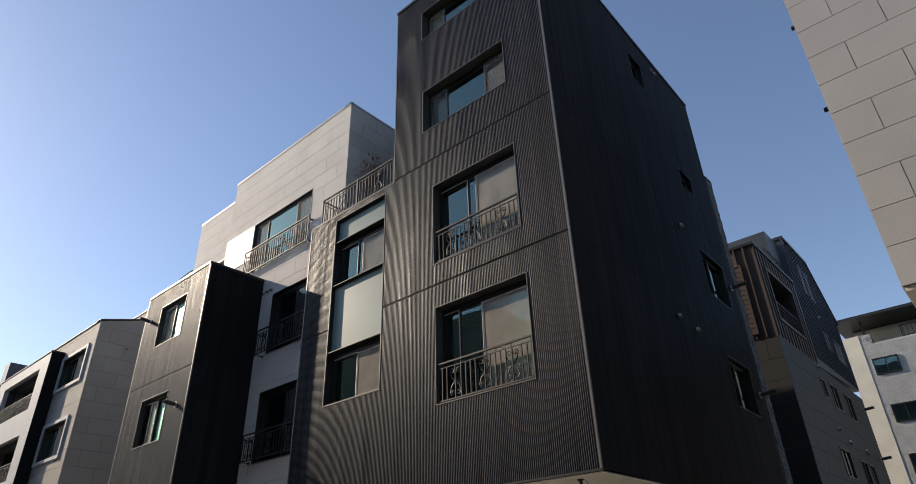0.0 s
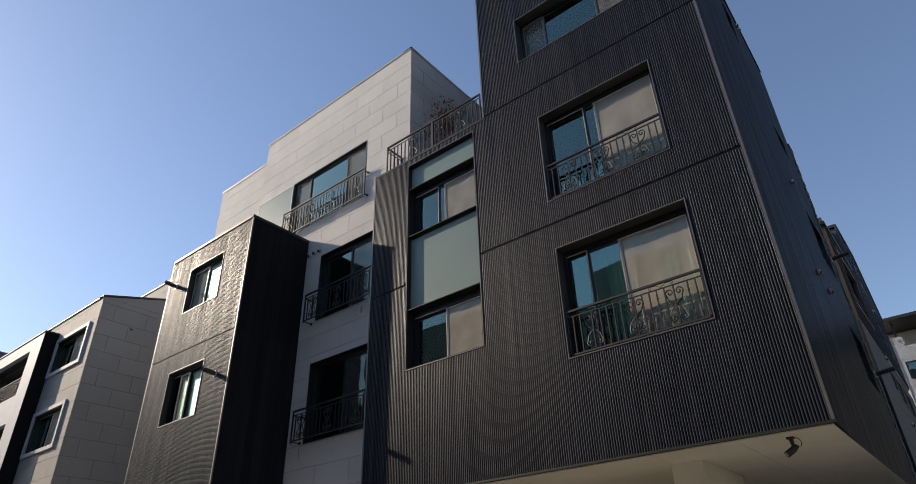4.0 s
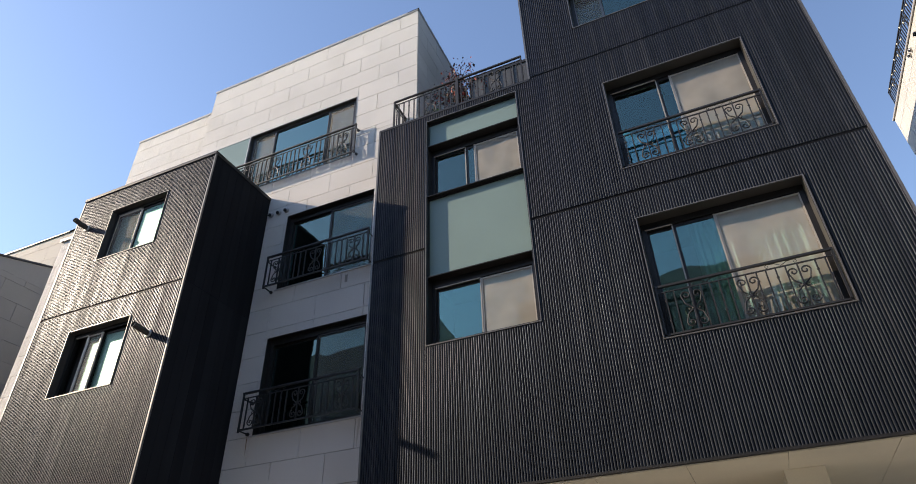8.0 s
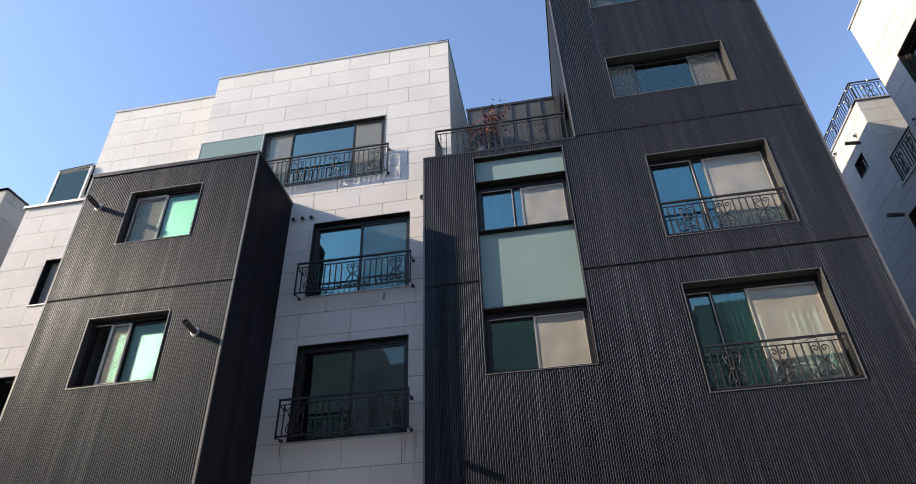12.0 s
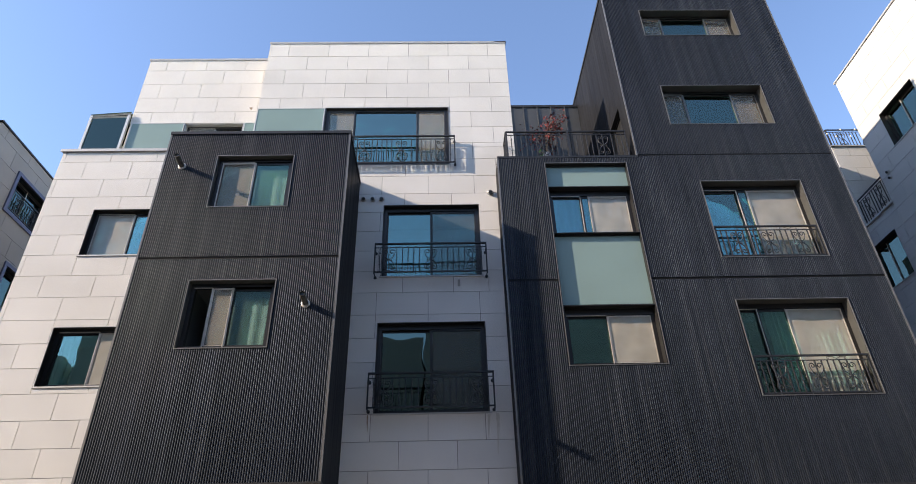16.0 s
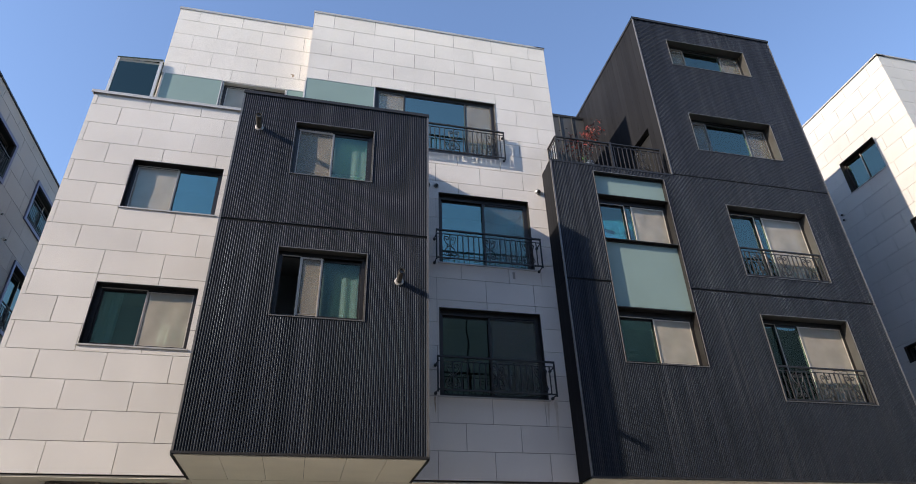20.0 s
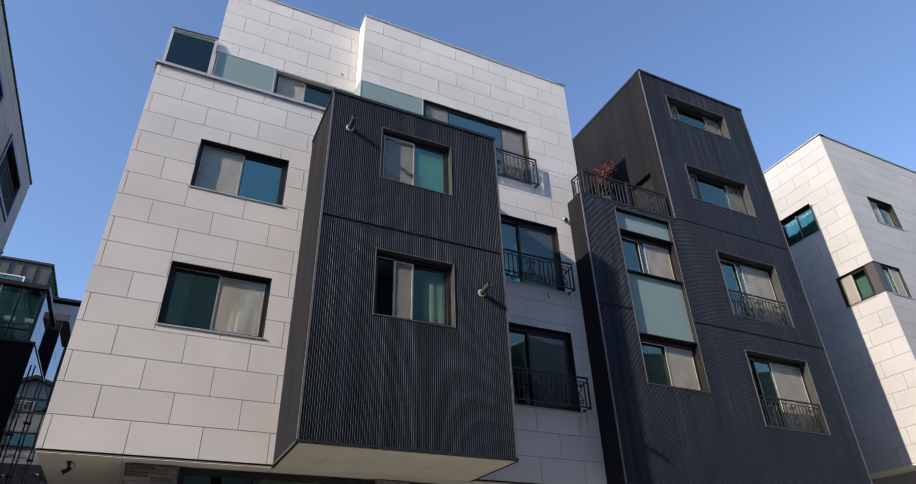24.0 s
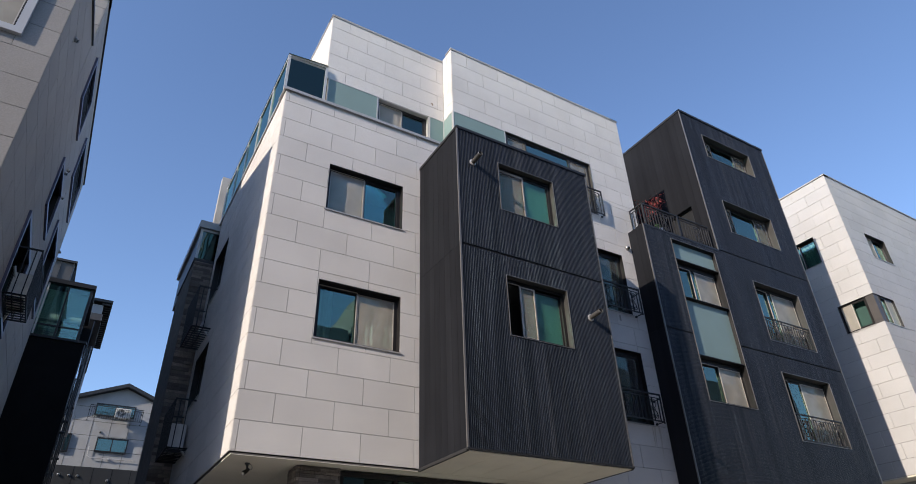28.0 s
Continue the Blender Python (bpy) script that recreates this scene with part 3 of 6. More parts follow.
def flue(name, m, length, r, label, up=6.0):
    """A flue pipe that sticks out of a wall, with its flange and a mouth."""
    f = thing(name, m, label, "pipe", "boiler flues")
    d = Vector((0, -math.cos(radians(up)), math.sin(radians(up))))
    bm = tube(bmesh.new(), [Vector((0, 0.02, 0)), d * length], r, 16, False)
    tube(bm, [d * length, d * (length - 0.12)], r * 0.86, 16, False)
    tube(bm, [d * (length - 0.12), d * (length - 0.125)], [r * 0.86, 0.001], 16, False)
    part("pipe", bm, FLUE, f, smooth=True)
    tb = tube(bmesh.new(), [d * (length * 0.90), d * (length * 0.93)], r * 1.08, 16)
    part("collar", tb, FLUE, f)
    part("end_ring", tube(tube(bmesh.new(), [d * (length - 0.002), d * (length + 0.004)], [r * 1.02, r * 0.98], 16, False), [d * (length + 0.004), d * (length - 0.03)], [r * 0.98, r * 0.84], 16, False), STEEL, f, "worn pale metal rim", True)
    part("flange", tube(bmesh.new(), [(0, 0.01, 0), (0, -0.012, 0), (0, -0.02, 0)], [r * 1.6, r * 1.55, r * 1.2], 18), COPING_L, f, "pale sealed flange")
    return f


def vent_cap(name, m, r, label):
    v = thing(name, m, label, "vent", "round wall vents")
    part("collar", tube(bmesh.new(), [(0, 0.02, 0), (0, -0.03, 0)], r, 16), STEEL, v)
    bm = bmesh.new()
    bmesh.ops.create_uvsphere(bm, u_segments=14, v_segments=8, radius=r * 0.92, matrix=Matrix.Translation((0, -0.03, 0)) @ Matrix.Diagonal((1, 0.75, 1, 1)))
    part("hood", bm, STEEL, v, smooth=True)
    part("mouth", tube(bmesh.new(), [(0, -0.05, -r * 0.35), (0, -0.03 - r * 0.72, -r * 0.45)], r * 0.62, 14), BLACK, v)
    return v


def cctv(name, m, label):
    """A bullet camera hanging from a soffit on a short bracket, with its cable."""
    c = thing(name, m, label, "security camera")
    part("base", tube(bmesh.new(), [(0, 0, 0), (0, 0, -0.025)], 0.06, 14), BLACK, c)
    part("stem", tube(bmesh.new(), [(0, 0, -0.02), (0.01, 0, -0.14)], [0.035, 0.022], 10), BLACK, c)
    body = part("body", tube(bmesh.new(), [(0.05, 0.02, -0.13), (0.0, -0.02, -0.18), (-0.09, -0.09, -0.25)], [0.035, 0.048, 0.048], 12), BLACK, c)
    part("lens", tube(bmesh.new(), [(-0.085, -0.086, -0.246), (-0.092, -0.092, -0.252)], 0.034, 12), STEEL, body)
    part("cable", tube(bmesh.new(), [(0.04, 0, -0.005), (0.10, 0.01, -0.03), (0.13, 0.02, -0.09), (0.11, 0.02, -0.14), (0.05, 0.02, -0.13)], 0.006, 5), BLACK, c)
    return c


def coping(name, m, w, d, mat, label, h=0.05, over=0.04):
    """A metal cap along the top of a wall, with a drip edge."""
    bm = brick(bmesh.new(), -over, w + over, -over, d, 0, h)
    brick(bm, -over, w + over, -over, -over + 0.012, -0.04, 0.001)
    return solid(name, bm, mat, m, label, "coping")


# ---- ground and closing walls ----
GX = [-1500, -45, 45, 1500]
GZ = [-1.23, -1.23, 3.19, 3.19]
bm = bmesh.new()
rows_g = [[bm.verts.new((x, y, z)) for x, z in zip(GX, GZ)] for y in (-1500, -20, 20, 1500)]
for a, c in zip(rows_g, rows_g[1:]):
    for i in range(3):
        bm.faces.new((a[i], a[i + 1], c[i + 1], c[i]))
solid("ground", bm, ASPHALT, Matrix(), "sloping pale concrete street between the houses", "ground")
for i, (x0, x1, h) in enumerate(((-52, -31, 13.0), (-30.4, -18.6, 15.4), (-18.2, -14.7, 13.7), (-14.6, -10.5, 15.2), (-10.4, -5, 14.9), (-4.2, 18, 14.6))):
    solid("wall_opposite_%d" % (i + 1), brick(bmesh.new(), x0, x1, -16, -6.4, -2, h), OPPOSITE, Matrix(), "plain dark grey rendered wall across the street", "wall")

# ---- main house: white granite part ----
FY = pose(0, 9.0, 0)
BASE = 3.9
W4, W3, W2 = (-16.58, -13.57, 11.25, 13.04), (-15.05, -12.93, 8.27, 10.09), (-15.07, -12.92, 5.40, 7.23)
L3, L2 = (-21.40, -19.645, 8.88, 10.06), (-21.39, -19.645, 6.03, 7.24)
P3 = (-18.25, -16.60, 12.30, 13.04)
stone_wall("wall_south_white", FY, -22.55, -12.0, BASE, 11.76, BASE, 0.5, 1.05, -15.11, GRANITE, [W4, W3, W2, L3, L2],
           "front wall of pale granite tiles in running bond", flip=7)
stone_wall("wall_south_white_upper", FY, -18.25, -12.0, 11.76, 15.42, BASE, 0.5, 1.05, -15.11, GRANITE, [W4, P3],
           "upper front wall of pale granite tiles", flip=7)
BY = pose(0, 9.47, 0)
LW = (-20.16, -18.72, 11.90, 12.98)
stone_wall("wall_south_setback", BY, -21.56, -18.25, 11.8, 15.32, BASE, 0.5, 1.05, -15.3, GRANITE, [LW, (-21.56, -18.25, 11.8, 13.02)],
           "set-back top wall of pale granite tiles", flip=7)
stone_wall("wall_return_white", pose(-18.25, 0, 0, 0, 0, -90), -9.47, -9.03, 13.04, 15.42, BASE, 0.5, 1.05, 0.2, GRANITE, [],
           "narrow return of pale granite between two wall planes", depth=0.2)
stone_wall("wall_east_white", pose(-12.0, 0, 0, 0, 0, 90), 9.03, 12.3, BASE + 6.5, 15.42, BASE, 0.5, 1.05, 9.5, GRANITE, [],
           "side wall of granite tiles above the roof terrace", flip=7)
SW = [(-14.65, -13.15, 8.75, 10.2), (-14.6, -13.1, 6.0, 7.3)]
stone_wall("wall_west_white", pose(-22.55, 0, 0, 0, 0, -90), -15.0, -9.03, BASE, 11.76, BASE, 0.5, 1.05, -9.55, GRANITE, SW[:2],
           "side wall of pale granite tiles along the alley", flip=7)
stone_wall("wall_west_setback", pose(-21.56, 0, 0, 0, 0, -90), -16.0, -9.5, 11.8, 15.32, BASE, 0.5, 1.05, -9.8, GRANITE, [],
           "upper side wall of pale granite tiles", flip=7)
solid("roof_slab_white", brick(bmesh.new(), -21.3, -12.25, 9.72, 17.5, 15.0, 15.2), ROOFING, Matrix(), "flat roof of the granite house", "roof")
solid("terrace_ledge", brick(bmesh.new(), -22.3, -18.3, 9.3, 15.5, 11.45, 11.72), ROOFING, Matrix(), "narrow roof ledge behind the sill", "roof")
solid("wall_north_white", brick(bmesh.new(), -22.5, -9.5, 17.4, 17.7, -2, 15.0), PLASTER, Matrix(), "plain rear wall of the house", "wall")
coping("coping_1", pose(-18.25, 9.0, 15.42), 6.25, 0.3, COPING_L, "thin metal coping on the granite parapet", 0.03, 0.018)
coping("coping_2", pose(-21.56, 9.47, 15.32), 3.28, 0.3, COPING_L, "thin metal coping on the set-back parapet", 0.03, 0.018)
coping("coping_3", pose(-12.0, 9.0, 15.42, 0, 0, 90), 3.3, 0.28, COPING_L, "thin metal coping along the side parapet", 0.03, 0.018)
coping("coping_4", pose(-21.56, 16.0, 15.32, 0, 0, -90), 6.5, 0.28, COPING_L, "thin metal coping along the west parapet", 0.03, 0.018)
coping("coping_5", pose(-22.55, 9.0, 11.73), 4.0, 0.45, COPING_L, "projecting metal sill under the glazed strip", 0.035, 0.05)
coping("coping_6", pose(-22.55, 15.6, 11.73, 0, 0, -90), 6.6, 0.45, COPING_L, "projecting metal sill along the alley side", 0.05, 0.03)

# glazed strip and panels under the top wall


band = thing("glazed_band", pose(-21.50, 9.47, 11.80), "band of green-grey glass panels in pale metal frames above the sill", "glazing", "", "structure")


def glass_panel(x, y, z, turn, w, h):
    """One panel of the band, with its frame."""
    bm = brick(bmesh.new(), 0.02, w - 0.02, -0.012, 0.02, 0.02, h - 0.02)
    p = part("glass_panel", bm, SPANDREL, band)
    p.matrix_basis = pose(x + 21.50, y - 9.47, z - 11.80, 0, 0, turn)
    part("panel_frame", ring(bmesh.new(), 0, w, 0, h, -0.02, 0.05, 0.022), ALU, p)


glass_panel(-21.50, 9.47, 11.80, 0, 1.32, 1.22)
glass_panel(-18.70, 9.47, 11.80, 0, 0.44, 1.22)
glass_panel(-18.25, 9.47, 11.80, -90, 0.46, 1.24)
glass_panel(-18.25, 9.0, 11.80, 0, 1.65, 1.24)
window("window_1", pose(-20.16, 9.47, 11.84), 1.44, 1.16, (0.5,), (0,), GLASS_D, None, None, 0.12, "dark sliding window in the glazed strip", "none", ALU)


def sunroom():
    """The lean-to glasshouse on the corner ledge, running back along the alley."""
    s = thing("sunroom", pose(-22.54, 9.38, 11.78), "lean-to sunroom of smoked glass in pale aluminium frames", "sunroom")
    h0, h1, w = 1.34, 1.36, 0.92
    yb = 6.0
    n = 5
    for i in range(n + 1):
        y = yb * i / n
        part("post", brick(bmesh.new(), 0, 0.06, y, y + 0.06, 0, h0 + 0.1), ALU, s)
        bm = bmesh.new()
        tube(bm, [(0.02, y + 0.03, h0 + 0.10), (w + 0.06, y + 0.03, h1 + 0.16)], 0.028, 4)
        part("rafter", bm, ALU, s)
    part("post", brick(bmesh.new(), w, w + 0.06, 0, 0.06, 0, h1 + 0.1), ALU, s)
    part("bottom_rail", brick(bmesh.new(), 0.06, w, 0, 0.06, 0, 0.05), ALU, s)
    bm = tube(bmesh.new(), [(0.03, 0.03, h0 + 0.04), (w + 0.03, 0.03, h1 + 0.06)], 0.035, 4)
    part("top_rail", bm, ALU, s)
    part("side_rail", brick(bmesh.new(), 0.005, 0.055, 0.06, yb, h0 + 0.02, h0 + 0.08), ALU, s)
    part("side_rail", brick(bmesh.new(), 0.005, 0.055, 0.06, yb, 0, 0.05), ALU, s)
    bm = bmesh.new()
    q = [bm.verts.new(p) for p in ((0.05, 0.026, 0.04), (w + 0.01, 0.026, 0.04), (w + 0.01, 0.026, h1 + 0.04), (0.05, 0.026, h0 + 0.03),
                                   (0.05, 0.034, 0.04), (w + 0.01, 0.034, 0.04), (w + 0.01, 0.034, h1 + 0.04), (0.05, 0.034, h0 + 0.03))]
    for f in ((0, 1, 2, 3), (7, 6, 5, 4), (0, 4, 5, 1), (1, 5, 6, 2), (2, 6, 7, 3), (3, 7, 4, 0)):
        bm.faces.new([q[k] for k in f])
    part("front_pane", bm, GLASS_S, s).visible_shadow = False
    for i in range(n):
        y = yb * i / n
        part("side_pane", brick(bmesh.new(), 0.026, 0.034, y + 0.06, y + yb / n, 0.05, h0 + 0.02), GLASS_S, s).visible_shadow = False
    bm = bmesh.new()
    q = [bm.verts.new(p) for p in ((0.0, 0.0, h0 + 0.125), (w + 0.06, 0.0, h1 + 0.185), (w + 0.06, yb, h1 + 0.185), (0.0, yb, h0 + 0.125))]
    low = bm.faces.new(q)
    ex = bmesh.ops.extrude_face_region(bm, geom=[low])
    for v in ex["geom"]:
        if isinstance(v, bmesh.types.BMVert):
            v.co.z += 0.012
    part("roof_sheet", bm, GLASS_S, s).visible_shadow = False
    return s


sunroom()

# windows of the white wall
R = "dark bronze sliding window with insect screen behind an iron railing"
window("window_2", pose(W4[0], 9, W4[2]), W4[1] - W4[0], W4[3] - W4[2], (0.24, 0.75), (0, 2), GLASS_R, EDGE, None, 0.06, "wide three-part sliding window with insect screens in granite", "none", REVEAL, 0.0, 2, mesh=SCREEN_M, stile=REVEAL)
window("window_3", pose(W3[0], 9, W3[2]), W3[1] - W3[0], W3[3] - W3[2], (0.5,), (1,), GLASS_B, None, COPING_L, 0.12, R, "none", FRAME, 0.05, 3, mesh=SCREEN_D, stile=FRAME)
window("window_4", pose(W2[0], 9, W2[2]), W2[1] - W2[0], W2[3] - W2[2], (0.5,), (1,), GLASS_D, None, COPING_L, 0.12, R, "none", FRAME, 0.05, 4, mesh=SCREEN_D, stile=FRAME)
window("window_5", pose(L3[0], 9, L3[2]), L3[1] - L3[0], L3[3] - L3[2], (0.5,), (0,), GLASS_B, None, COPING_L, 0.13, "dark bronze sliding window with a screen in granite", "none", FRAME, 0.0, 5)
window("window_6", pose(L2[0], 9, L2[2]), L2[1] - L2[0], L2[3] - L2[2], (0.5,), (1,), GLASS, None, COPING_L, 0.13, "dark bronze sliding window with drawn pale screen", "part", FRAME, 0.0, 6)
for h, k in ((SW[0], 7), (SW[1], 8)):
    window("window_%d" % k, pose(-22.55, -h[0], h[2], 0, 0, -90), h[1] - h[0], h[3] - h[2], (0.5,), (), GLASS_D, None, COPING_L, 0.14, "dark window in the alley wall", "none", FRAME, 0.0, k)
railing("window_railing", pose(-15.17, 8.75, 8.20), 2.34, 0.73, "black wrought-iron railing standing off the granite before a window", (0.13, 0.5, 0.87), arms=0.25)
railing("window_railing", pose(-15.17, 8.75, 5.40), 2.34, 0.70, "black wrought-iron railing standing off the granite before the lower window", (0.13, 0.5, 0.87), arms=0.25)
railing("window_railing", pose(-16.75, 8.88, 11.17), 3.33, 0.85, "long black wrought-iron railing before the wide upper window", (0.1, 0.36, 0.62, 0.9), arms=0.12)

# ---- main house: projecting dark bay ----
BX0, BX1, BTOP = -19.21, -15.61, 10.72
B3, B2 = (-18.18, -16.685, 8.88, 10.11), (-18.185, -16.685, 6.04, 7.30)
ribbed_wall("wall_bay_front", pose(0, 7.29, 0), BX0, BX1, BASE, BTOP, [B3, B2], [7.765], "projecting bay of ribbed charcoal metal cladding")
seamed_sheet("wall_bay_west", pose(BX0, 0, 0, 0, 0, -90), -9.0, -7.31, BASE, BTOP, [], "charcoal metal strip side of the bay", breaks=(7.765,))
seamed_sheet("wall_bay_east", pose(BX1, 0, 0, 0, 0, 90), 7.31, 9.0, BASE, BTOP, [], "charcoal metal strip side of the bay", breaks=(7.765,))
solid("bay_roof", brick(bmesh.new(), BX0 + 0.2, BX1 - 0.2, 7.55, 9.0, 10.45, 10.6), ROOFING, Matrix(), "flat roof of the metal bay", "roof")
coping("coping_7", pose(BX0, 7.29, BTOP), BX1 - BX0, 0.25, COPING, "dark metal coping on the bay", 0.03, 0.02)
coping("coping_8", pose(BX0, 9.0, BTOP, 0, 0, -90), 1.7, 0.2, COPING, "dark metal coping along the bay's side", 0.03, 0.02)
coping("coping_9", pose(BX1, 7.3, BTOP, 0, 0, 90), 1.7, 0.2, COPING, "dark metal coping along the bay's side", 0.03, 0.02)
window("window_9", pose(B3[0], 7.29, B3[2]), B3[1] - B3[0], B3[3] - B3[2], (0.49,), (0,), GLASS_F, EDGE, None, 0.11, "dark sliding window with a beige screen in metal cladding", "right", REVEAL, 0.03, 9, mesh=SCREEN_M)
window("window_10", pose(B2[0], 7.29, B2[2]), B2[1] - B2[0], B2[3] - B2[2], (0.27, 0.50), (1,), GLASS_F, EDGE, None, 0.12, "dark sliding window, slid open at one side, with a half-lit curtain", "right", REVEAL, 0.03, 10, mesh=SCREEN_M, slid=(0,))
flue("flue_pipe", pose(-18.84, 7.29, 9.86), 0.31, 0.050, "black boiler flue with a pale flange on the metal bay")
flue("flue_pipe", pose(-16.12, 7.29, 6.82), 0.32, 0.050, "black boiler flue low on the metal bay")
for x in (-15.50, -15.295, -15.10):
    vent_cap("wall_vent", pose(x, 9.0, 10.25), 0.06, "small round steel vent cap on granite")
vent_cap("wall_vent", pose(-12.66, 9.0, 10.40), 0.07, "small round vent cap beside the dark tower")

# ---- main house: dark tower ----
TX0, TX1, TL, TT, TS1, TS2 = -12.5, -4.9, -9.36, 16.66, 7.82, 10.95
G = (-11.46, -9.65, 6.05, 10.75)
T2, T3 = (-8.07, -5.87, 5.42, 7.32), (-8.10, -5.89, 8.29, 10.21)
T4, T5 = (-8.40, -5.95, 11.89, 13.13), (-8.43, -5.95, 14.96, 15.94)
TF = pose(0, 8.4, 0)
ribbed_wall("wall_tower_lower", TF, TX0, TX1, BASE, TS2, [G, T2, T3], [TS1], "wide front of ribbed charcoal metal cladding")
ribbed_wall("wall_tower_upper", TF, TL, TX1, TS2 + 0.002, TT, [T4, T5], [TS2 + 0.016], "tower front of ribbed charcoal metal cladding")
seamed_sheet("wall_tower_west", pose(TX0, 0, 0, 0, 0, -90), -9.0, -8.42, BASE, TS2, [], "narrow charcoal metal return beside the granite", pitch=0.29, breaks=(TS1,))
TD = (-9.82, -8.92, TS2 + 0.02, 12.90)
seamed_sheet("wall_tower_west_upper", pose(TL, 0, 0, 0, 0, -90), -17.7, -8.42, TS2, TT, [TD], "tower side of charcoal metal strips above the terrace", pitch=0.3)
ET = pose(TX1, 8.4, 0, 0, 0, 91.05) @ Matrix.Translation((-8.4, 0, 0))
EW = [(13.20, 13.98, 14.77, 15.72), (15.25, 16.08, 12.18, 12.76), (15.38, 16.95, 8.92, 10.20), (15.45, 16.95, 6.05, 7.28)]
seamed_sheet("wall_tower_east", ET, 8.42, 17.7, BASE, TT, EW, "tall side wall of flat charcoal metal strips", pitch=0.3, breaks=(TS1, TS2))
solid("tower_roof", brick(bmesh.new(), TL + 0.2, TX1 - 0.2, 8.7, 17.6, 16.3, 16.5), ROOFING, Matrix(), "flat roof of the metal tower", "roof")
seamed_sheet("wall_tower_north", pose(TX1 - 0.17, 17.7, 0, 0, 0, 180), 0.0, 4.3, BASE, TT, [], "rear metal wall of the tower", pitch=0.4)
solid("terrace_floor", brick(bmesh.new(), TX0 + 0.05, TL - 0.02, 8.7, 12.4, TS2 - 0.5, TS2 - 0.12), ROOFING, Matrix(), "floor of the roof terrace", "floor")
coping("coping_10", pose(TL, 8.4, TT), TX1 - TL, 0.25, COPING, "dark metal coping on the tower", 0.04, 0.025)
coping("coping_11", pose(TL, 17.7, TT, 0, 0, -90), 9.3, 0.2, COPING, "dark metal coping along the tower side", 0.04, 0.025)
coping("coping_12", ET @ pose(8.4, 0, TT), 9.3, 0.2, COPING, "dark metal coping along the tower side", 0.04, 0.025)
coping("coping_13", pose(TX0, 8.4, TS2), TL - TX0, 0.3, COPING, "dark metal coping at the terrace edge", 0.012, 0.006)
seamed_sheet("wall_terrace_back", pose(0, 12.25, 0), -12.0, TL - 0.002, TS2 - 0.3, 16.2, [], "terrace back wall of grey standing-seam metal", pitch=0.44, mat=GREY_S, rib=0.035)
coping("coping_14", pose(-12.0, 12.25, 16.2), TL + 12.0, 0.2, COPING, "dark cap on the seamed terrace wall", 0.05, 0.03)
door = thing("door_1", pose(TL, 9.82, TS2 + 0.02, 0, 0, -90), "dark metal terrace door set back in the tower side", "door", "", "structure")
part("door_frame", ring(bmesh.new(), 0, 0.9, -0.05, 1.93, 0.10, 0.18, 0.05), FRAME, door)
part("door_leaf", brick(bmesh.new(), 0.05, 0.85, 0.13, 0.17, 0, 1.88), BLACK, door)
for i, (x, y, z0, z1, lab) in enumerate(((TX1, 8.4, BASE, TT, "pale metal corner bead on the tower"), (TX0, 8.4, BASE, TS2, "metal corner bead beside the granite"), (TL, 8.4, TS2, TT, "metal corner bead at the tower's west edge"),
                                         (BX0, 7.29, BASE, BTOP, "metal corner bead on the bay"), (BX1, 7.29, BASE, BTOP, "metal corner bead on the bay"))):
    solid("trim_%d" % (i + 1), brick(bmesh.new(), x - 0.016, x + 0.016, y - 0.006, y + 0.026, z0, z1), EDGE, Matrix(), lab, "trim")
for i, (x0, x1, y, lab) in enumerate(((BX0, BX1, 7.29, "thin bottom edge trim of the bay"), (TX0, TX1, 8.4, "thin bottom edge trim of the tower"))):
    solid("trim_%d" % (i + 6), brick(bmesh.new(), x0 - 0.02, x1 + 0.02, y - 0.012, y + 0.03, BASE - 0.03, BASE + 0.002), COPING, Matrix(), lab, "trim")
for i, x in enumerate((BX0, BX1)):
    solid("trim_%d" % (i + 8), brick(bmesh.new(), x - 0.022, x + 0.022, 7.322, 9.0, BASE - 0.052, BASE - 0.002), COPING, Matrix(), "dark metal drip edge along the bay's underside", "trim")
window("window_11", pose(T2[0], 8.4, T2[2]), T2[1] - T2[0], T2[3] - T2[2], (0.21, 0.47), (2,), GLASS, EDGE, None, 0.19, "tall dark sliding window with curtain behind an iron railing", "gathered", REVEAL, 0.06, 11)
window("window_12", pose(T3[0], 8.4, T3[2]), T3[1] - T3[0], T3[3] - T3[2], (0.38, 0.48), (2,), GLASS_B, EDGE, None, 0.19, "tall dark sliding window, blue glass, behind an iron railing", "blue", REVEAL, 0.06, 12)
window("window_13", pose(T4[0], 8.4, T4[2]), T4[1] - T4[0], T4[3] - T4[2], (0.24, 0.72), (0, 2), GLASS_B, EDGE, None, 0.21, "wide low three-part window high in the tower", "none", REVEAL, 0.03, 13, mesh=SCREEN_T, stile=EDGE)
window("window_14", pose(T5[0], 8.4, T5[2]), T5[1] - T5[0], T5[3] - T5[2], (0.24, 0.72), (0, 2), GLASS_B, EDGE, None, 0.21, "wide low three-part window at the tower's top", "none", REVEAL, 0.03, 14, mesh=SCREEN_T, stile=EDGE)
railing("window_railing", pose(T2[0] + 0.02, 8.43, T2[2]), T2[1] - T2[0] - 0.04, 0.76, "black wrought-iron railing set in the tower's lower window", (0.2, 0.52, 0.8))
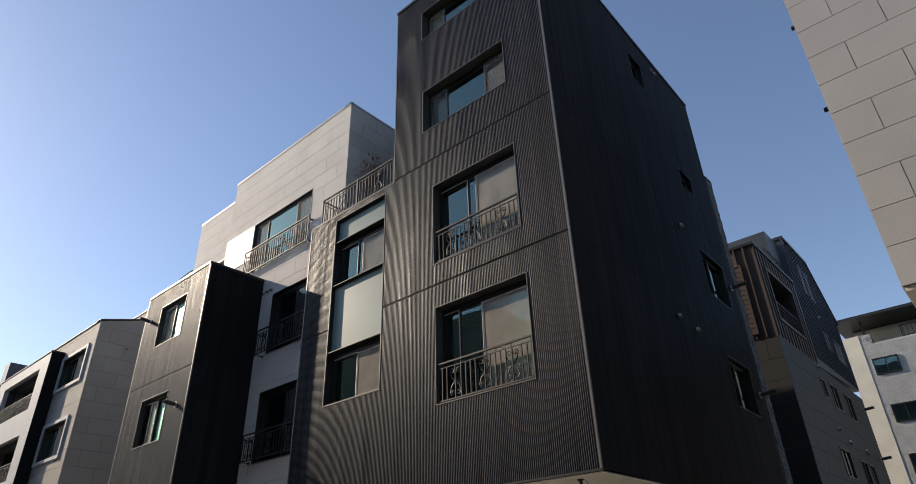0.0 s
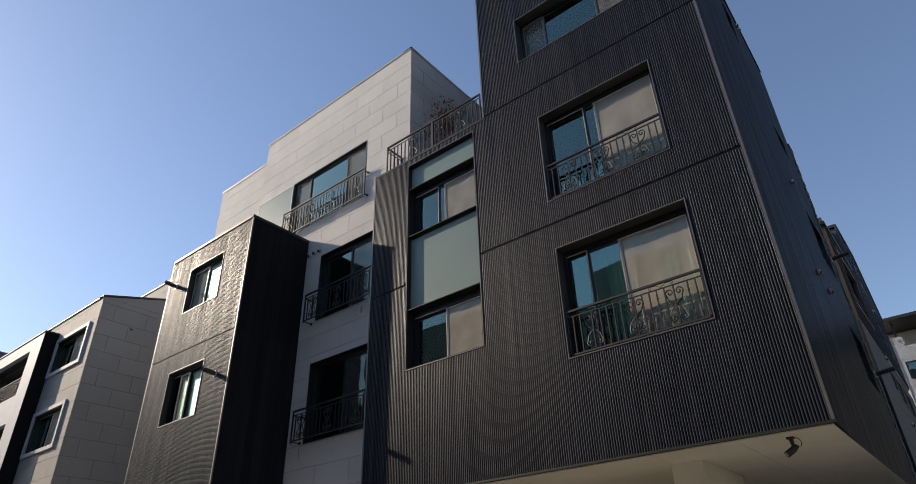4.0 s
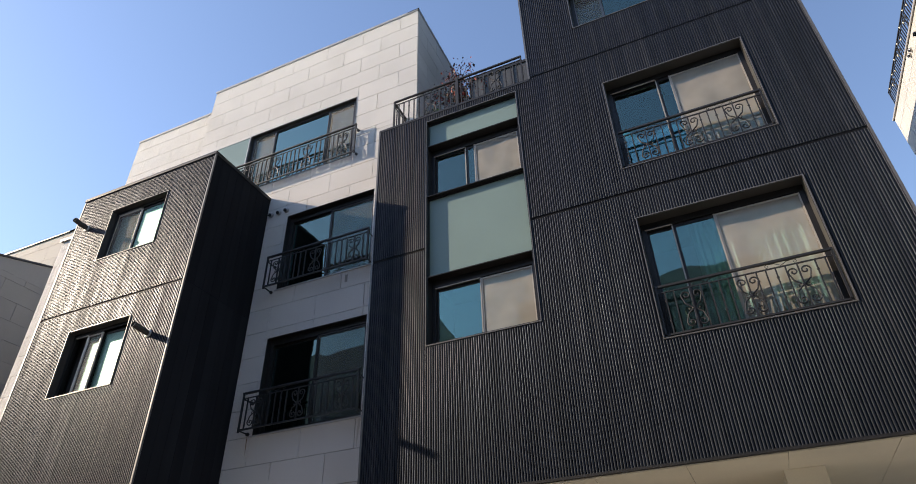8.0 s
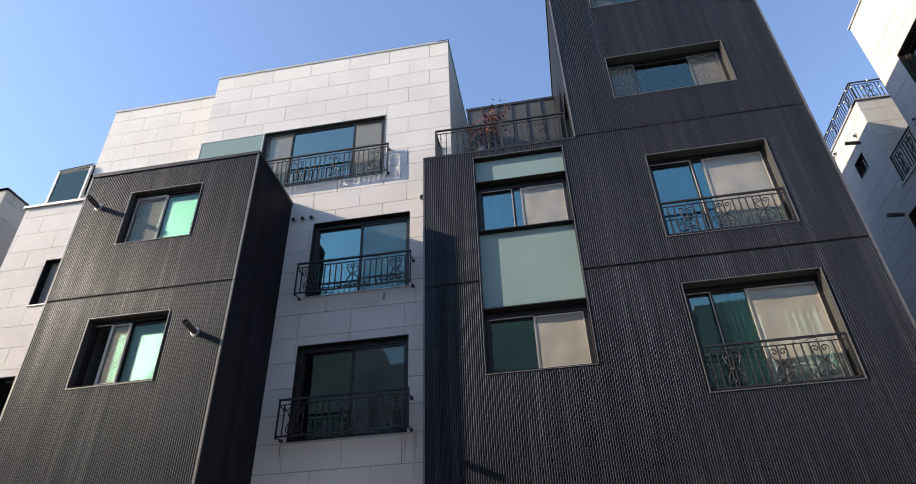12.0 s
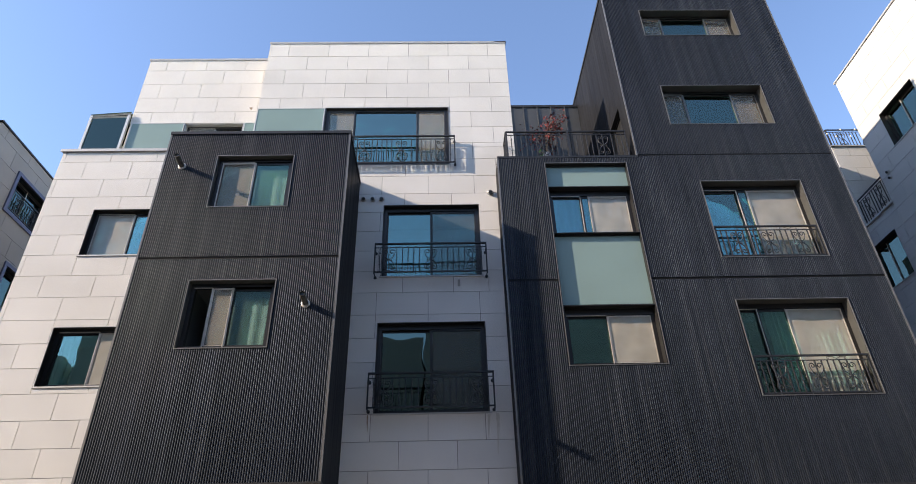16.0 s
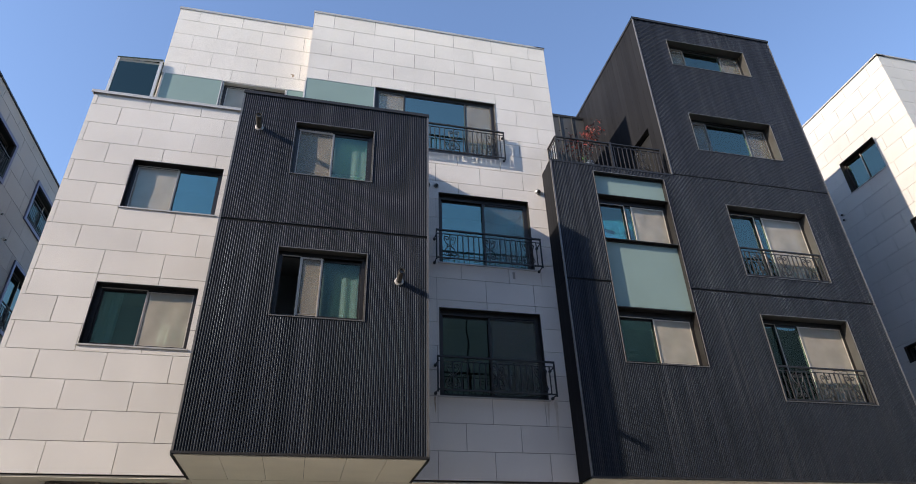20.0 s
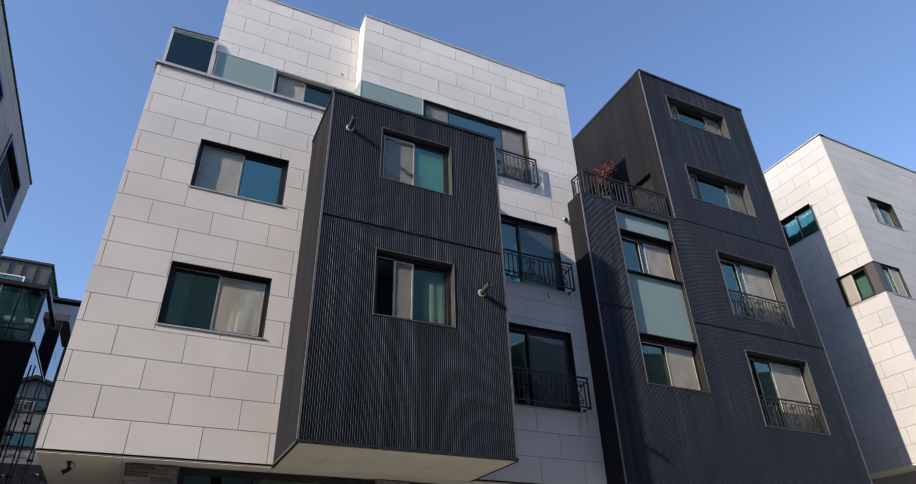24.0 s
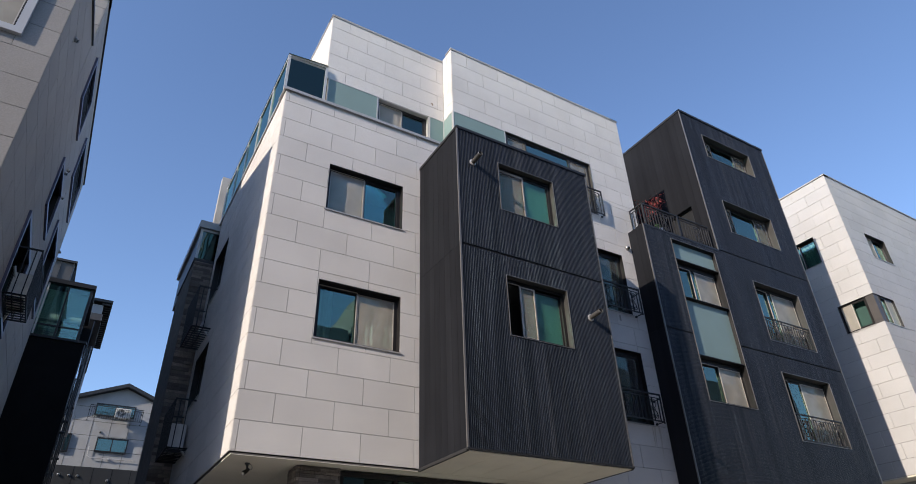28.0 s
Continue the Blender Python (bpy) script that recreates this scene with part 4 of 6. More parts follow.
railing("window_railing", pose(T3[0] + 0.02, 8.43, T3[2]), T3[1] - T3[0] - 0.04, 0.76, "black wrought-iron railing set in the tower's middle window", (0.2, 0.5, 0.8))
railing("terrace_railing", pose(-12.26, 8.5, TS2 + 0.03), 2.78, 0.80, "black wrought-iron railing along the roof terrace", (0.30, 0.80), group="terrace railings")
railing("terrace_railing", pose(-12.26, 9.0, TS2 + 0.03, 0, 0, -90), 0.5, 0.80, "short return of the terrace railing to the wall", (), group="terrace railings", waves=False)
part("post", brick(bmesh.new(), 1.40, 1.45, -0.025, 0.025, 0, 0.83), IRON, bpy.data.objects["terrace_railing"])

# stair glazing in the tower: glass panels and two windows in one tall opening
gw = G[1] - G[0]
strip = thing("glazed_strip", pose(G[0], 8.4, G[2]), "tall window strip with green-grey glass panels between two windows", "window", "", "structure")
part("edge_trim", ring(bmesh.new(), -0.014, gw + 0.014, -0.014, G[3] - G[2] + 0.014, -0.010, 0.02, 0.014), EDGE, strip)
part("reveal", ring(bmesh.new(), -0.004, gw + 0.004, -0.004, G[3] - G[2] + 0.004, 0.004, 0.28, 0.014), FRAME, strip)
for z0, z1 in ((4.10, 4.66), (1.25, 2.83)):
    part("glass_panel", brick(bmesh.new(), 0.014, gw - 0.014, 0.10, 0.16, z0, z1), SPANDREL, strip, "green-grey back-painted glass")
for z0, z1 in ((4.66, 4.69), (4.06, 4.10), (2.83, 2.865), (1.20, 1.25)):
    part("transom", brick(bmesh.new(), 0.012, gw - 0.012, 0.07, 0.2, z0, z1), FRAME, strip)
window("window_15", pose(G[0] + 0.01, 8.4, G[2] + 0.005), gw - 0.02, 1.20, (0.49,), (1,), GLASS, None, None, 0.17, "dark sliding window with a sunlit beige screen", "none", FRAME, 0.09, 15)
window("window_16", pose(G[0] + 0.01, 8.4, G[2] + 2.865), gw - 0.02, 1.195, (0.40, 0.50), (2,), GLASS_B, None, None, 0.17, "blue sliding window with a sunlit beige screen", "blue", FRAME, 0.09, 16)

# east side of the tower
for k, h in enumerate(EW):
    window("window_%d" % (17 + k), ET @ pose(h[0], 0, h[2]), h[1] - h[0], h[3] - h[2], (0.5,), (), GLASS_D, FRAME, None, 0.12, "dark window in the shaded metal side wall", "none", FRAME, 0.0, 17 + k)
for y, z in ((14.86, 16.2), (15.06, 16.2), (14.24, 10.42), (12.75, 7.50), (13.74, 7.46)):
    vent_cap("wall_vent", ET @ pose(y, 0, z), 0.06, "small steel vent cap on the charcoal side wall")
for z in (9.70, 6.66):
    flue("flue_pipe", pose(TX1 - 0.14, 17.35, z, 0, 0, 90), 0.42, 0.05, "black boiler flue at the rear corner")

# ---- soffits and ground floor ----


def soffit(name, x0, x1, y0, y1, label, nx):
    ob = solid(name, brick(bmesh.new(), x0, x1, y0, y1, BASE - 0.035, BASE - 0.02), JOINT, Matrix(), label, "ceiling")
    bm = bmesh.new()
    for i in range(nx):
        a, c = x0 + (x1 - x0) * i / nx, x0 + (x1 - x0) * (i + 1) / nx
        brick(bm, a + 0.003, c - 0.003, y0 + 0.003, y1 - 0.003, BASE - 0.048, BASE - 0.034)
    part("ceiling_panels", bm, SOFFIT, ob, "", False, "stuff")


soffit("ceiling_bay", BX0 + 0.02, BX1 - 0.02, 7.32, 9.0, "cream panels under the bay", 6)
soffit("ceiling_white", -22.52, -12.52, 9.01, 14.5, "cream panels under the granite front", 9)
soffit("ceiling_tower", TX0 + 0.02, TX1 - 0.02, 8.43, 15.5, "cream panels under the tower", 7)
solid("wall_ground_floor", brick(bmesh.new(), -21.3, TX1 - 1.2, 15.0, 15.3, -2, BASE - 0.05), PLASTER, Matrix(), "plain wall at the back of the open ground floor", "wall")
solid("wall_ground_floor_side", brick(bmesh.new(), -22.4, -22.2, 11.8, 20.0, -2, BASE - 0.05), PLASTER, Matrix(), "plain ground floor side wall", "wall")
col = bmesh.new()
brick(col, -7.14, -6.70, 9.2, 10.9, -1, BASE - 0.05)
solid("column_1", col, SOFFIT, Matrix(), "cream rendered column under the tower", "column")


def ledge_stones(parent, x0, x1, z0, z1, seed, hmin=0.05, hmax=0.09, wmin=0.16, wmax=0.42, mat=None, limit=300, proud=0.03):
    """Courses of thin split stones of uneven length and depth on the plane y = 0. Those past the limit are joined."""
    rnd = random.Random(seed)
    rest, count = None, 0
    z = z0
    while z < z1 - 0.02:
        h = min(rnd.uniform(hmin, hmax), z1 - z)
        x = x0
        while x < x1 - 0.02:
            w = min(rnd.uniform(wmin, wmax), x1 - x)
            d = rnd.uniform(0.0, proud)
            if count < limit:
                bm = bmesh.new()
                brick(bm, 0.003, w - 0.003, -d, 0.03, 0.003, h - 0.003)
                ob = part("ledge_stone", bm, mat or STONE, parent)
                ob.location = (x, 0, z)
            else:
                rest = rest or bmesh.new()
                brick(rest, x + 0.003, x + w - 0.003, -d, 0.03, z + 0.003, z + h - 0.003)
            count += 1
            x += w
        z += h
    if rest:
        part("ledge_stones", rest, mat or STONE, parent, "", False, "stuff")


for i, (x0, x1) in enumerate(((-21.30, -20.58), (-17.28, -16.70))):
    p = solid("pier_%d" % (i + 1), brick(bmesh.new(), x0, x1, 9.33, 9.8, -1.5, BASE - 0.05), JOINT, Matrix(), "pier clad in thin brown split stones", "pier")
    anchor = solid("pier_face_%d" % (i + 1), brick(bmesh.new(), x0, x1, 0.01, 0.03, 2.6, BASE - 0.05), JOINT, pose(0, 9.30, 0), "face of thin brown split stones on the pier", "pier")
    ledge_stones(anchor, x0, x1, 2.6, BASE - 0.055, 40 + i)
    side = solid("pier_side_%d" % (i + 1), brick(bmesh.new(), -9.8, -9.33, 0.01, 0.03, 2.6, BASE - 0.05), JOINT, pose(x0 - 0.03, 0, 0, 0, 0, -90), "side of the pier in thin brown split stones", "pier")
    ledge_stones(side, -9.8, -9.30, 2.6, BASE - 0.055, 50 + i)
shop = thing("shop_window", pose(-20.58, 9.36, 1.0), "dark framed shop glazing under the granite front", "window", "", "structure")
part("window_frame", ring(bmesh.new(), 0, 3.30, 0, 2.83, 0, 0.10, 0.09), FRAME, shop)
part("mullion", brick(bmesh.new(), 1.06, 1.13, 0, 0.10, 0.09, 2.74), FRAME, shop)
part("pane", brick(bmesh.new(), 0.09, 1.06, 0.04, 0.05, 0.09, 2.74), GLASS_D, shop)
part("pane", brick(bmesh.new(), 1.13, 3.21, 0.04, 0.05, 0.09, 2.74), GLASS_D, shop)
copy_thing(shop, pose(-16.70, 9.36, 1.0))
cctv("security_camera", pose(-22.12, 9.52, BASE - 0.048) @ Matrix.Diagonal((0.72, 0.72, 0.72, 1)), "black bullet camera under the granite soffit")
cctv("security_camera", pose(-5.45, 8.72, BASE - 0.048) @ Matrix.Diagonal((0.8, 0.8, 0.8, 1)), "black bullet camera under the tower soffit")



def drip(m, length, width, mat, label, seed):
    """A dried run of dirty water below an edge: a ragged, tapering film a hair proud of the stone."""
    rnd = random.Random(seed)
    bm = bmesh.new()
    n = 14
    cols = []
    for i in range(n + 1):
        f = i / n
        w = width * (1 - 0.75 * f) * rnd.uniform(0.75, 1.2) / 2
        dx = 0.25 * width * math.sin(3.1 * f + seed)
        cols.append((bm.verts.new((dx - w, -0.0015, -f * length)), bm.verts.new((dx + w, -0.0015, -f * length))))
    for (a, c), (d, e) in zip(cols, cols[1:]):
        bm.faces.new((a, c, e, d))
    st = thing("water_stain", m, label, "stain", "stains on the granite")
    part("film", bm, mat, st)


drip(pose(-12.80, 9.0, 5.38), 0.75, 0.07, STAIN, "rusty run of water on granite below a railing bracket", 1)
drip(pose(-12.95, 9.0, 5.36), 0.45, 0.05, STAIN, "faint rusty run on granite below a sill end", 2)
drip(pose(-12.80, 9.0, 8.24), 0.35, 0.04, STAIN, "faint rusty run on granite below a bracket", 3)
drip(pose(-15.16, 9.0, 5.38), 0.30, 0.03, STAIN_D, "thin brown run on granite beside a bracket", 4)
drip(pose(-18.62, 9.47, 13.55), 0.10, 0.09, STAIN_D, "small rust spot on the upper granite", 6)
pt = thing("sealant_patch", pose(-13.45, 8.998, 8.02), "small dried sealant smear on the granite", "stain")
part("smear", brick(bmesh.new(), 0, 0.055, -0.002, 0.004, 0, 0.16), TILE_L, pt)

# ---- rear corner of the main house ----
rear = solid("wall_rear_stone", brick(bmesh.new(), -23.05, -22.56, 15.05, 17.6, -1.5, 10.3), JOINT, Matrix(), "rear volume clad in dark split stone", "wall")
face = solid("wall_rear_stone_face", brick(bmesh.new(), -23.05, -22.56, 0.012, 0.04, 3.0, 10.3), JOINT, pose(0, 15.0, 0), "dark split-stone face in the alley", "wall")
ledge_stones(face, -23.05, -22.56, 3.0, 10.3, 71, 0.07, 0.10, 0.2, 0.45, None, 260)
coping("coping_15", pose(-23.05, 15.0, 10.3), 0.5, 2.5, COPING, "dark cap on the rear stone volume", 0.05, 0.03)
rs = thing("rear_sunroom", pose(-23.03, 15.3, 10.36), "small glazed box on top of the rear stone volume", "sunroom")
part("frame", ring(bmesh.new(), 0, 0.72, 0, 1.15, 0, 0.08, 0.07), ALU, rs)
part("pane", brick(bmesh.new(), 0.07, 0.65, 0.03, 0.04, 0.07, 1.08), GLASS_D, rs)
part("body", brick(bmesh.new(), 0.02, 0.70, 0.09, 3.5, 0, 1.14), NAVY, rs)
part("roof", brick(bmesh.new(), -0.06, 0.80, -0.08, 3.6, 1.15, 1.38), COPING_L, rs)


def rack(m, label):
    """An iron cage for an outdoor unit, fixed to the alley wall."""
    r = thing("iron_rack", m, label, "rack", "iron racks on the alley wall")
    L, D, H = 1.45, 0.43, 1.05
    for z in (0.0, H):
        part("rail", ring(bmesh.new(), 0, L, z, z + 0.03, -D, -D + 0.03, 0.015), IRON, r)
        for x in (0, L - 0.03):
            part("side_rail", brick(bmesh.new(), x, x + 0.03, -D, 0, z, z + 0.03), IRON, r)
    for i in range(11):
        x = i * (L - 0.02) / 10
        part("bar", brick(bmesh.new(), x, x + 0.02, -D, -D + 0.02, 0.03, H), IRON, r)
        part("floor_bar", brick(bmesh.new(), x, x + 0.02, -D + 0.03, 0, 0.002, 0.022), IRON, r)
    for x in (0.0, L - 0.02):
        for y in (-0.33, -0.17):
            part("bar", brick(bmesh.new(), x, x + 0.02, y, y + 0.02, 0.03, H), IRON, r)
    for y in (-0.33, -0.17):
        part("floor_bar", brick(bmesh.new(), 0.03, L - 0.03, y, y + 0.02, 0.024, 0.04), IRON, r)
    part("hose", tube(bmesh.new(), [(0.2, -0.02, 0.7), (0.35, -0.1, 0.45), (0.7, -0.14, 0.2), (1.1, -0.1, 0.1), (1.3, -0.02, -0.1)], 0.025, 8), ALU, r, "pale insulated hose", True)
    return r


def outdoor_unit(m, label):
    """The outdoor half of an air conditioner: case, fan behind its guard rings, side grille and feet."""
    ac = thing("air_conditioner", m, label, "air conditioner", "outdoor units")
    part("case", brick(bmesh.new(), 0, 0.80, 0.002, 0.32, 0.03, 0.57), PALE_CASE, ac)
    part("fan_recess", tube(bmesh.new(), [(0.29, 0.004, 0.30), (0.29, -0.004, 0.30)], 0.215, 24), BLACK, ac)
    hub = part("fan_hub", tube(bmesh.new(), [(0.29, -0.004, 0.30), (0.29, -0.016, 0.30)], 0.05, 12), PALE_CASE, ac)
    for k in range(3):
        a = k * math.tau / 3 + 0.4
        bm = bmesh.new()
        q = [(0.05, -0.25), (0.19, -0.32), (0.20, 0.30), (0.05, 0.25)]
        f = [bm.verts.new((0.29 + r * math.cos(a + t), -0.007 - 0.006 * (i % 2), 0.30 + r * math.sin(a + t))) for i, (r, t) in enumerate(q)]
        e = [bm.verts.new(v.co + Vector((0, 0.003, 0))) for v in f]
        bm.faces.new(f)
        bm.faces.new(e[::-1])
        for i in range(4):
            bm.faces.new((f[i], f[(i + 1) % 4], e[(i + 1) % 4], e[i]))
        part("fan_blade", bm, PLASTER, hub)
    for r in (0.09, 0.14, 0.19, 0.225):
        pts = [(0.29 + r * math.cos(i * math.tau / 24), -0.022, 0.30 + r * math.sin(i * math.tau / 24)) for i in range(25)]
        part("guard_ring", tube(bmesh.new(), pts, 0.005, 4, False), PALE_CASE, ac)
    for i in range(9):
        part("side_louvre", brick(bmesh.new(), 0.58, 0.76, -0.006, 0.003, 0.10 + i * 0.045, 0.12 + i * 0.045), PLASTER, ac)
    for x in (0.08, 0.64):
        part("foot", brick(bmesh.new(), x, x + 0.07, 0.02, 0.30, 0, 0.032), BLACK, ac)
    return ac


rack(pose(-22.55, 14.75, 7.65, 0, 0, -90), "black iron outdoor-unit rack below the alley window")
rack(pose(-22.55, 14.70, 4.85, 0, 0, -90), "black iron outdoor-unit rack low on the alley wall")
outdoor_unit(pose(-22.55, 14.40, 4.892, 0, 0, -90) @ Matrix.Translation((0, -0.37, 0)), "off-white outdoor unit in the lower iron rack")
solid("wall_rear_fin", brick(bmesh.new(), TX1 - 0.9, TX1 - 0.19, 17.73, 18.2, -1, 13.7), JOINT, Matrix(), "dark stone-clad rear corner of the tower", "wall")
fe = solid("wall_rear_fin_edge", brick(bmesh.new(), 17.73, 18.2, 0.005, 0.02, 3.9, 13.7), JOINT, pose(TX1 - 0.165, 0, 0, 0, 0, 90), "edge of small dark grey stones at the rear corner", "wall")
ledge_stones(fe, 17.73, 18.2, 3.9, 13.7, 81, 0.06, 0.09, 0.16, 0.3, STONE_G, 280, 0.02)
coping("coping_16", pose(TX1 - 0.9, 17.73, 13.7), 0.74, 0.47, COPING, "dark cap on the stone rear corner", 0.04, 0.02)

# plants and oddments on the terrace


def maple(m):
    """A small potted red maple: stems, twigs and many small leaves."""
    t = thing("potted_maple", m, "small red-leaved maple in a pale pot on the terrace", "plant")
    rnd = random.Random(4)
    part("pot", tube(bmesh.new(), [(0, 0, 0), (0, 0, 0.04), (0, 0, 0.36), (0, 0, 0.40), (0, 0, 0.39)], [0.13, 0.14, 0.19, 0.21, 0.17], 16), POT, t)
    tips = []
    part("trunk", tube(bmesh.new(), [(0, 0, 0.36), (0.02, 0, 0.8), (-0.02, 0.02, 1.15)], [0.022, 0.016, 0.012], 6), BARK, t)
    for i in range(13):
        a, z = rnd.uniform(0, 6.28), rnd.uniform(0.75, 1.15)
        L = rnd.uniform(0.25, 0.5)
        e = (math.cos(a) * L, math.sin(a) * L, z + rnd.uniform(0.1, 0.42))
        mid = (e[0] * 0.5, e[1] * 0.5, (z + e[2]) / 2 + 0.05)
        part("branch", tube(bmesh.new(), [(0.0, 0, z), mid, e], [0.009, 0.007, 0.004], 4), BARK, t)
        tips += [(mid, 0.16), (e, 0.18)]
    for mat, share, nm in ((LEAF_RED, 0.40, "red_leaves"), (LEAF_DARK, 0.66, "dark_leaves")):
        bm = bmesh.new()
        for p, r in tips:
            for i in range(int(34 * share)):
                c = Vector(p) + Vector((rnd.gauss(0, r * 0.55), rnd.gauss(0, r * 0.55), rnd.gauss(0, r * 0.42)))
                R3 = Euler((rnd.uniform(-0.9, 0.9), rnd.uniform(-0.9, 0.9), rnd.uniform(0, 6.28))).to_matrix()
                s = rnd.uniform(0.018, 0.036)
                pts = [(0, -s, 0), (s * 0.55, -s * 0.1, 0.004), (s * 0.9, s * 0.5, 0), (s * 0.25, s * 0.35, 0.004), (0, s * 1.2, 0), (-s * 0.25, s * 0.35, 0.004), (-s * 0.9, s * 0.5, 0), (-s * 0.55, -s * 0.1, 0.004)]
                bm.faces.new([bm.verts.new(c + R3 @ Vector(q)) for q in pts])
        part(nm, bm, mat, t, "", False, "stuff")
    return t


maple(pose(-11.2, 9.25, TS2 - 0.12) @ Matrix.Diagonal((0.95, 0.95, 1.36, 1)))
gp = thing("garden_pot", pose(-11.30, 8.78, TS2 + 0.13), "small pale pot with green leaves on an iron stand", "plant")
part("stand", tube(bmesh.new(), [(0, 0, -0.25), (0, 0, -0.24), (0, 0, -0.23), (0, 0, 0.08), (0, 0, 0.1)], [0.12, 0.12, 0.012, 0.012, 0.08], 10), IRON, gp)
bm = bmesh.new()
bmesh.ops.create_uvsphere(bm, u_segments=16, v_segments=10, radius=0.10, matrix=Matrix.Translation((0, 0, 0.2)) @ Matrix.Diagonal((1, 1, 1.1, 1)))
part("pot", bm, WHITE, gp, smooth=True)
bm = bmesh.new()
rnd = random.Random(9)
for i in range(26):
    c = Vector((-0.12 + rnd.gauss(0, 0.05), rnd.gauss(0, 0.05), 0.28 + rnd.gauss(0, 0.05)))
    R3 = Euler((rnd.uniform(-1, 1), rnd.uniform(-1, 1), rnd.uniform(0, 6.3))).to_matrix()
    bm.faces.new([bm.verts.new(c + R3 @ Vector(q)) for q in ((0, -0.05, 0), (0.016, 0, 0.004), (0, 0.05, 0), (-0.016, 0, 0.004))])
part("leaves", bm, LEAF_G, gp)

# ---- granite neighbour to the east ----
RX, RB = -0.75, 5.33
RE = pose(RX, 0, 0, 0, 0, -90)
RW1, RWc = (-11.15, -9.70, 13.50, 14.70), (-9.78, -8.42, 10.42, 11.55)
RW6 = (-11.60, -11.00, 7.80, 8.30)
RW3, RW4, RW5 = (-13.8, -12.45, 10.1, 11.53), (-14.89, -14.29, 13.63, 14.21), (-16.45, -15.95, 13.42, 14.08)
east = thing("granite_building", pose(2, 8.4, 0), "neighbouring house of pale granite tiles in full sun", "building")


def under(ob, parent):
    """Hangs ob with its own pose below a thing."""
    ob.parent = parent
    ob.matrix_parent_inverse = parent.matrix_basis.inverted()
    if "category" in ob:
        del ob["category"]
    if "kind" in ob:
        del ob["kind"]
    return ob


def far_tiles(name, m, x0, x1, z0, z1, base, row, width, phase, mat, holes, parent, label="", flip=99):
    """A tiled wall of a neighbour, with single tiles as pieces."""
    ob = new(name, mesh_of(name, holed(bmesh.new(), x0 + 0.02, x1 - 0.02, z0, z1, 0.016, 0.3, holes), JOINT))
    ob.matrix_basis = m
    if label:
        ob["label"] = label
    under(ob, parent)
    tiles(ob, x0, x1, z0, z1, base, row, width, phase, mat, holes, flip=flip, gap=0.010)
    return ob


far_tiles("wall", RE, -12.1, -8.42, RB, 17.0, RB, 0.51, 1.05, -8.9, GRANITE_N, [RW1, RWc, RW6], east)
far_tiles("wall", RE, -13.4, -12.1, RB, 12.2, RB, 0.51, 1.05, -8.9, GRANITE_N, [RW3], east)
far_tiles("wall", RE, -18.5, -13.4, RB, 15.4, RB, 0.51, 1.05, -8.9, GRANITE_N, [(-13.8, -13.4, 10.1, 11.53), RW4, RW5], east)
FW1, FWc, FW3 = (0.62, 2.07, 13.45, 14.58), (RX, 0.63, 10.42, 11.55), (4.6, 6.0, 13.45, 14.58)
far_tiles("wall", pose(0, 8.4, 0), RX, 9.0, RB, 17.0, RB, 0.51, 1.05, -0.27, GRANITE_N, [FW1, FWc, FW3], east)
far_tiles("wall", pose(0, 13.4, 0), RX + 0.03, 1.4, 12.2, 15.4, RB, 0.51, 1.05, 0.3, GRANITE_N, [], east)
for nm, b in (("roof", (RX + 0.3, 9.0, 8.7, 12.1, 16.6, 16.8)), ("roof", (RX + 0.3, 9.0, 13.7, 18.5, 15.0, 15.2)), ("terrace_slab", (RX + 0.05, 4.0, 12.1, 13.4, 12.0, 12.15)),
              ("rear_wall", (RX + 0.05, 9.0, 12.0, 12.1, 12.2, 16.98)), ("side_wall", (8.9, 9.0, 8.7, 18.5, RB, 16.9)), ("soffit", (RX + 0.02, 8.9, 8.45, 18.5, RB - 0.05, RB)),
              ("base_wall", (RX + 0.9, 8.9, 9.6, 18.5, -1, RB - 0.05))):
    under(new(nm, mesh_of(nm, brick(bmesh.new(), *b), SOFFIT if nm == "soffit" else PLASTER)), east)
for m, w, d in ((pose(RX, 8.4, 17.0), 9.75, 0.3), (pose(RX, 12.1, 17.0, 0, 0, -90), 3.7, 0.28), (pose(RX, 18.5, 15.4, 0, 0, -90), 5.1, 0.28), (pose(RX, 13.4, 15.4), 2.1, 0.28), (pose(RX, 13.4, 12.2, 0, 0, -90), 1.3, 0.3)):
    bm = brick(bmesh.new(), -0.04, w + 0.04, -0.04, d, 0, 0.05)
    ob = new("coping", mesh_of("coping", bm, COPING_L))
    ob.matrix_basis = m
    under(ob, east)
window("window_21", pose(RX, -RW1[0], RW1[2], 0, 0, -90), RW1[1] - RW1[0], RW1[3] - RW1[2], (0.5,), (), GLASS, None, COPING_L, 0.15, "green glass window in sunlit granite", "pale", FRAME, 0.0, 21)
window("window_22", pose(FW1[0], 8.4, FW1[2]), 1.45, 1.13, (0.5,), (0,), GLASS, None, COPING_L, 0.15, "window with a grey screen in granite", "none", FRAME, 0.0, 22)
window("window_23", pose(FW3[0], 8.4, FW3[2]), 1.40, 1.13, (0.5,), (0,), GLASS, None, COPING_L, 0.15, "window with a grey screen in granite", "none", FRAME, 0.0, 23)
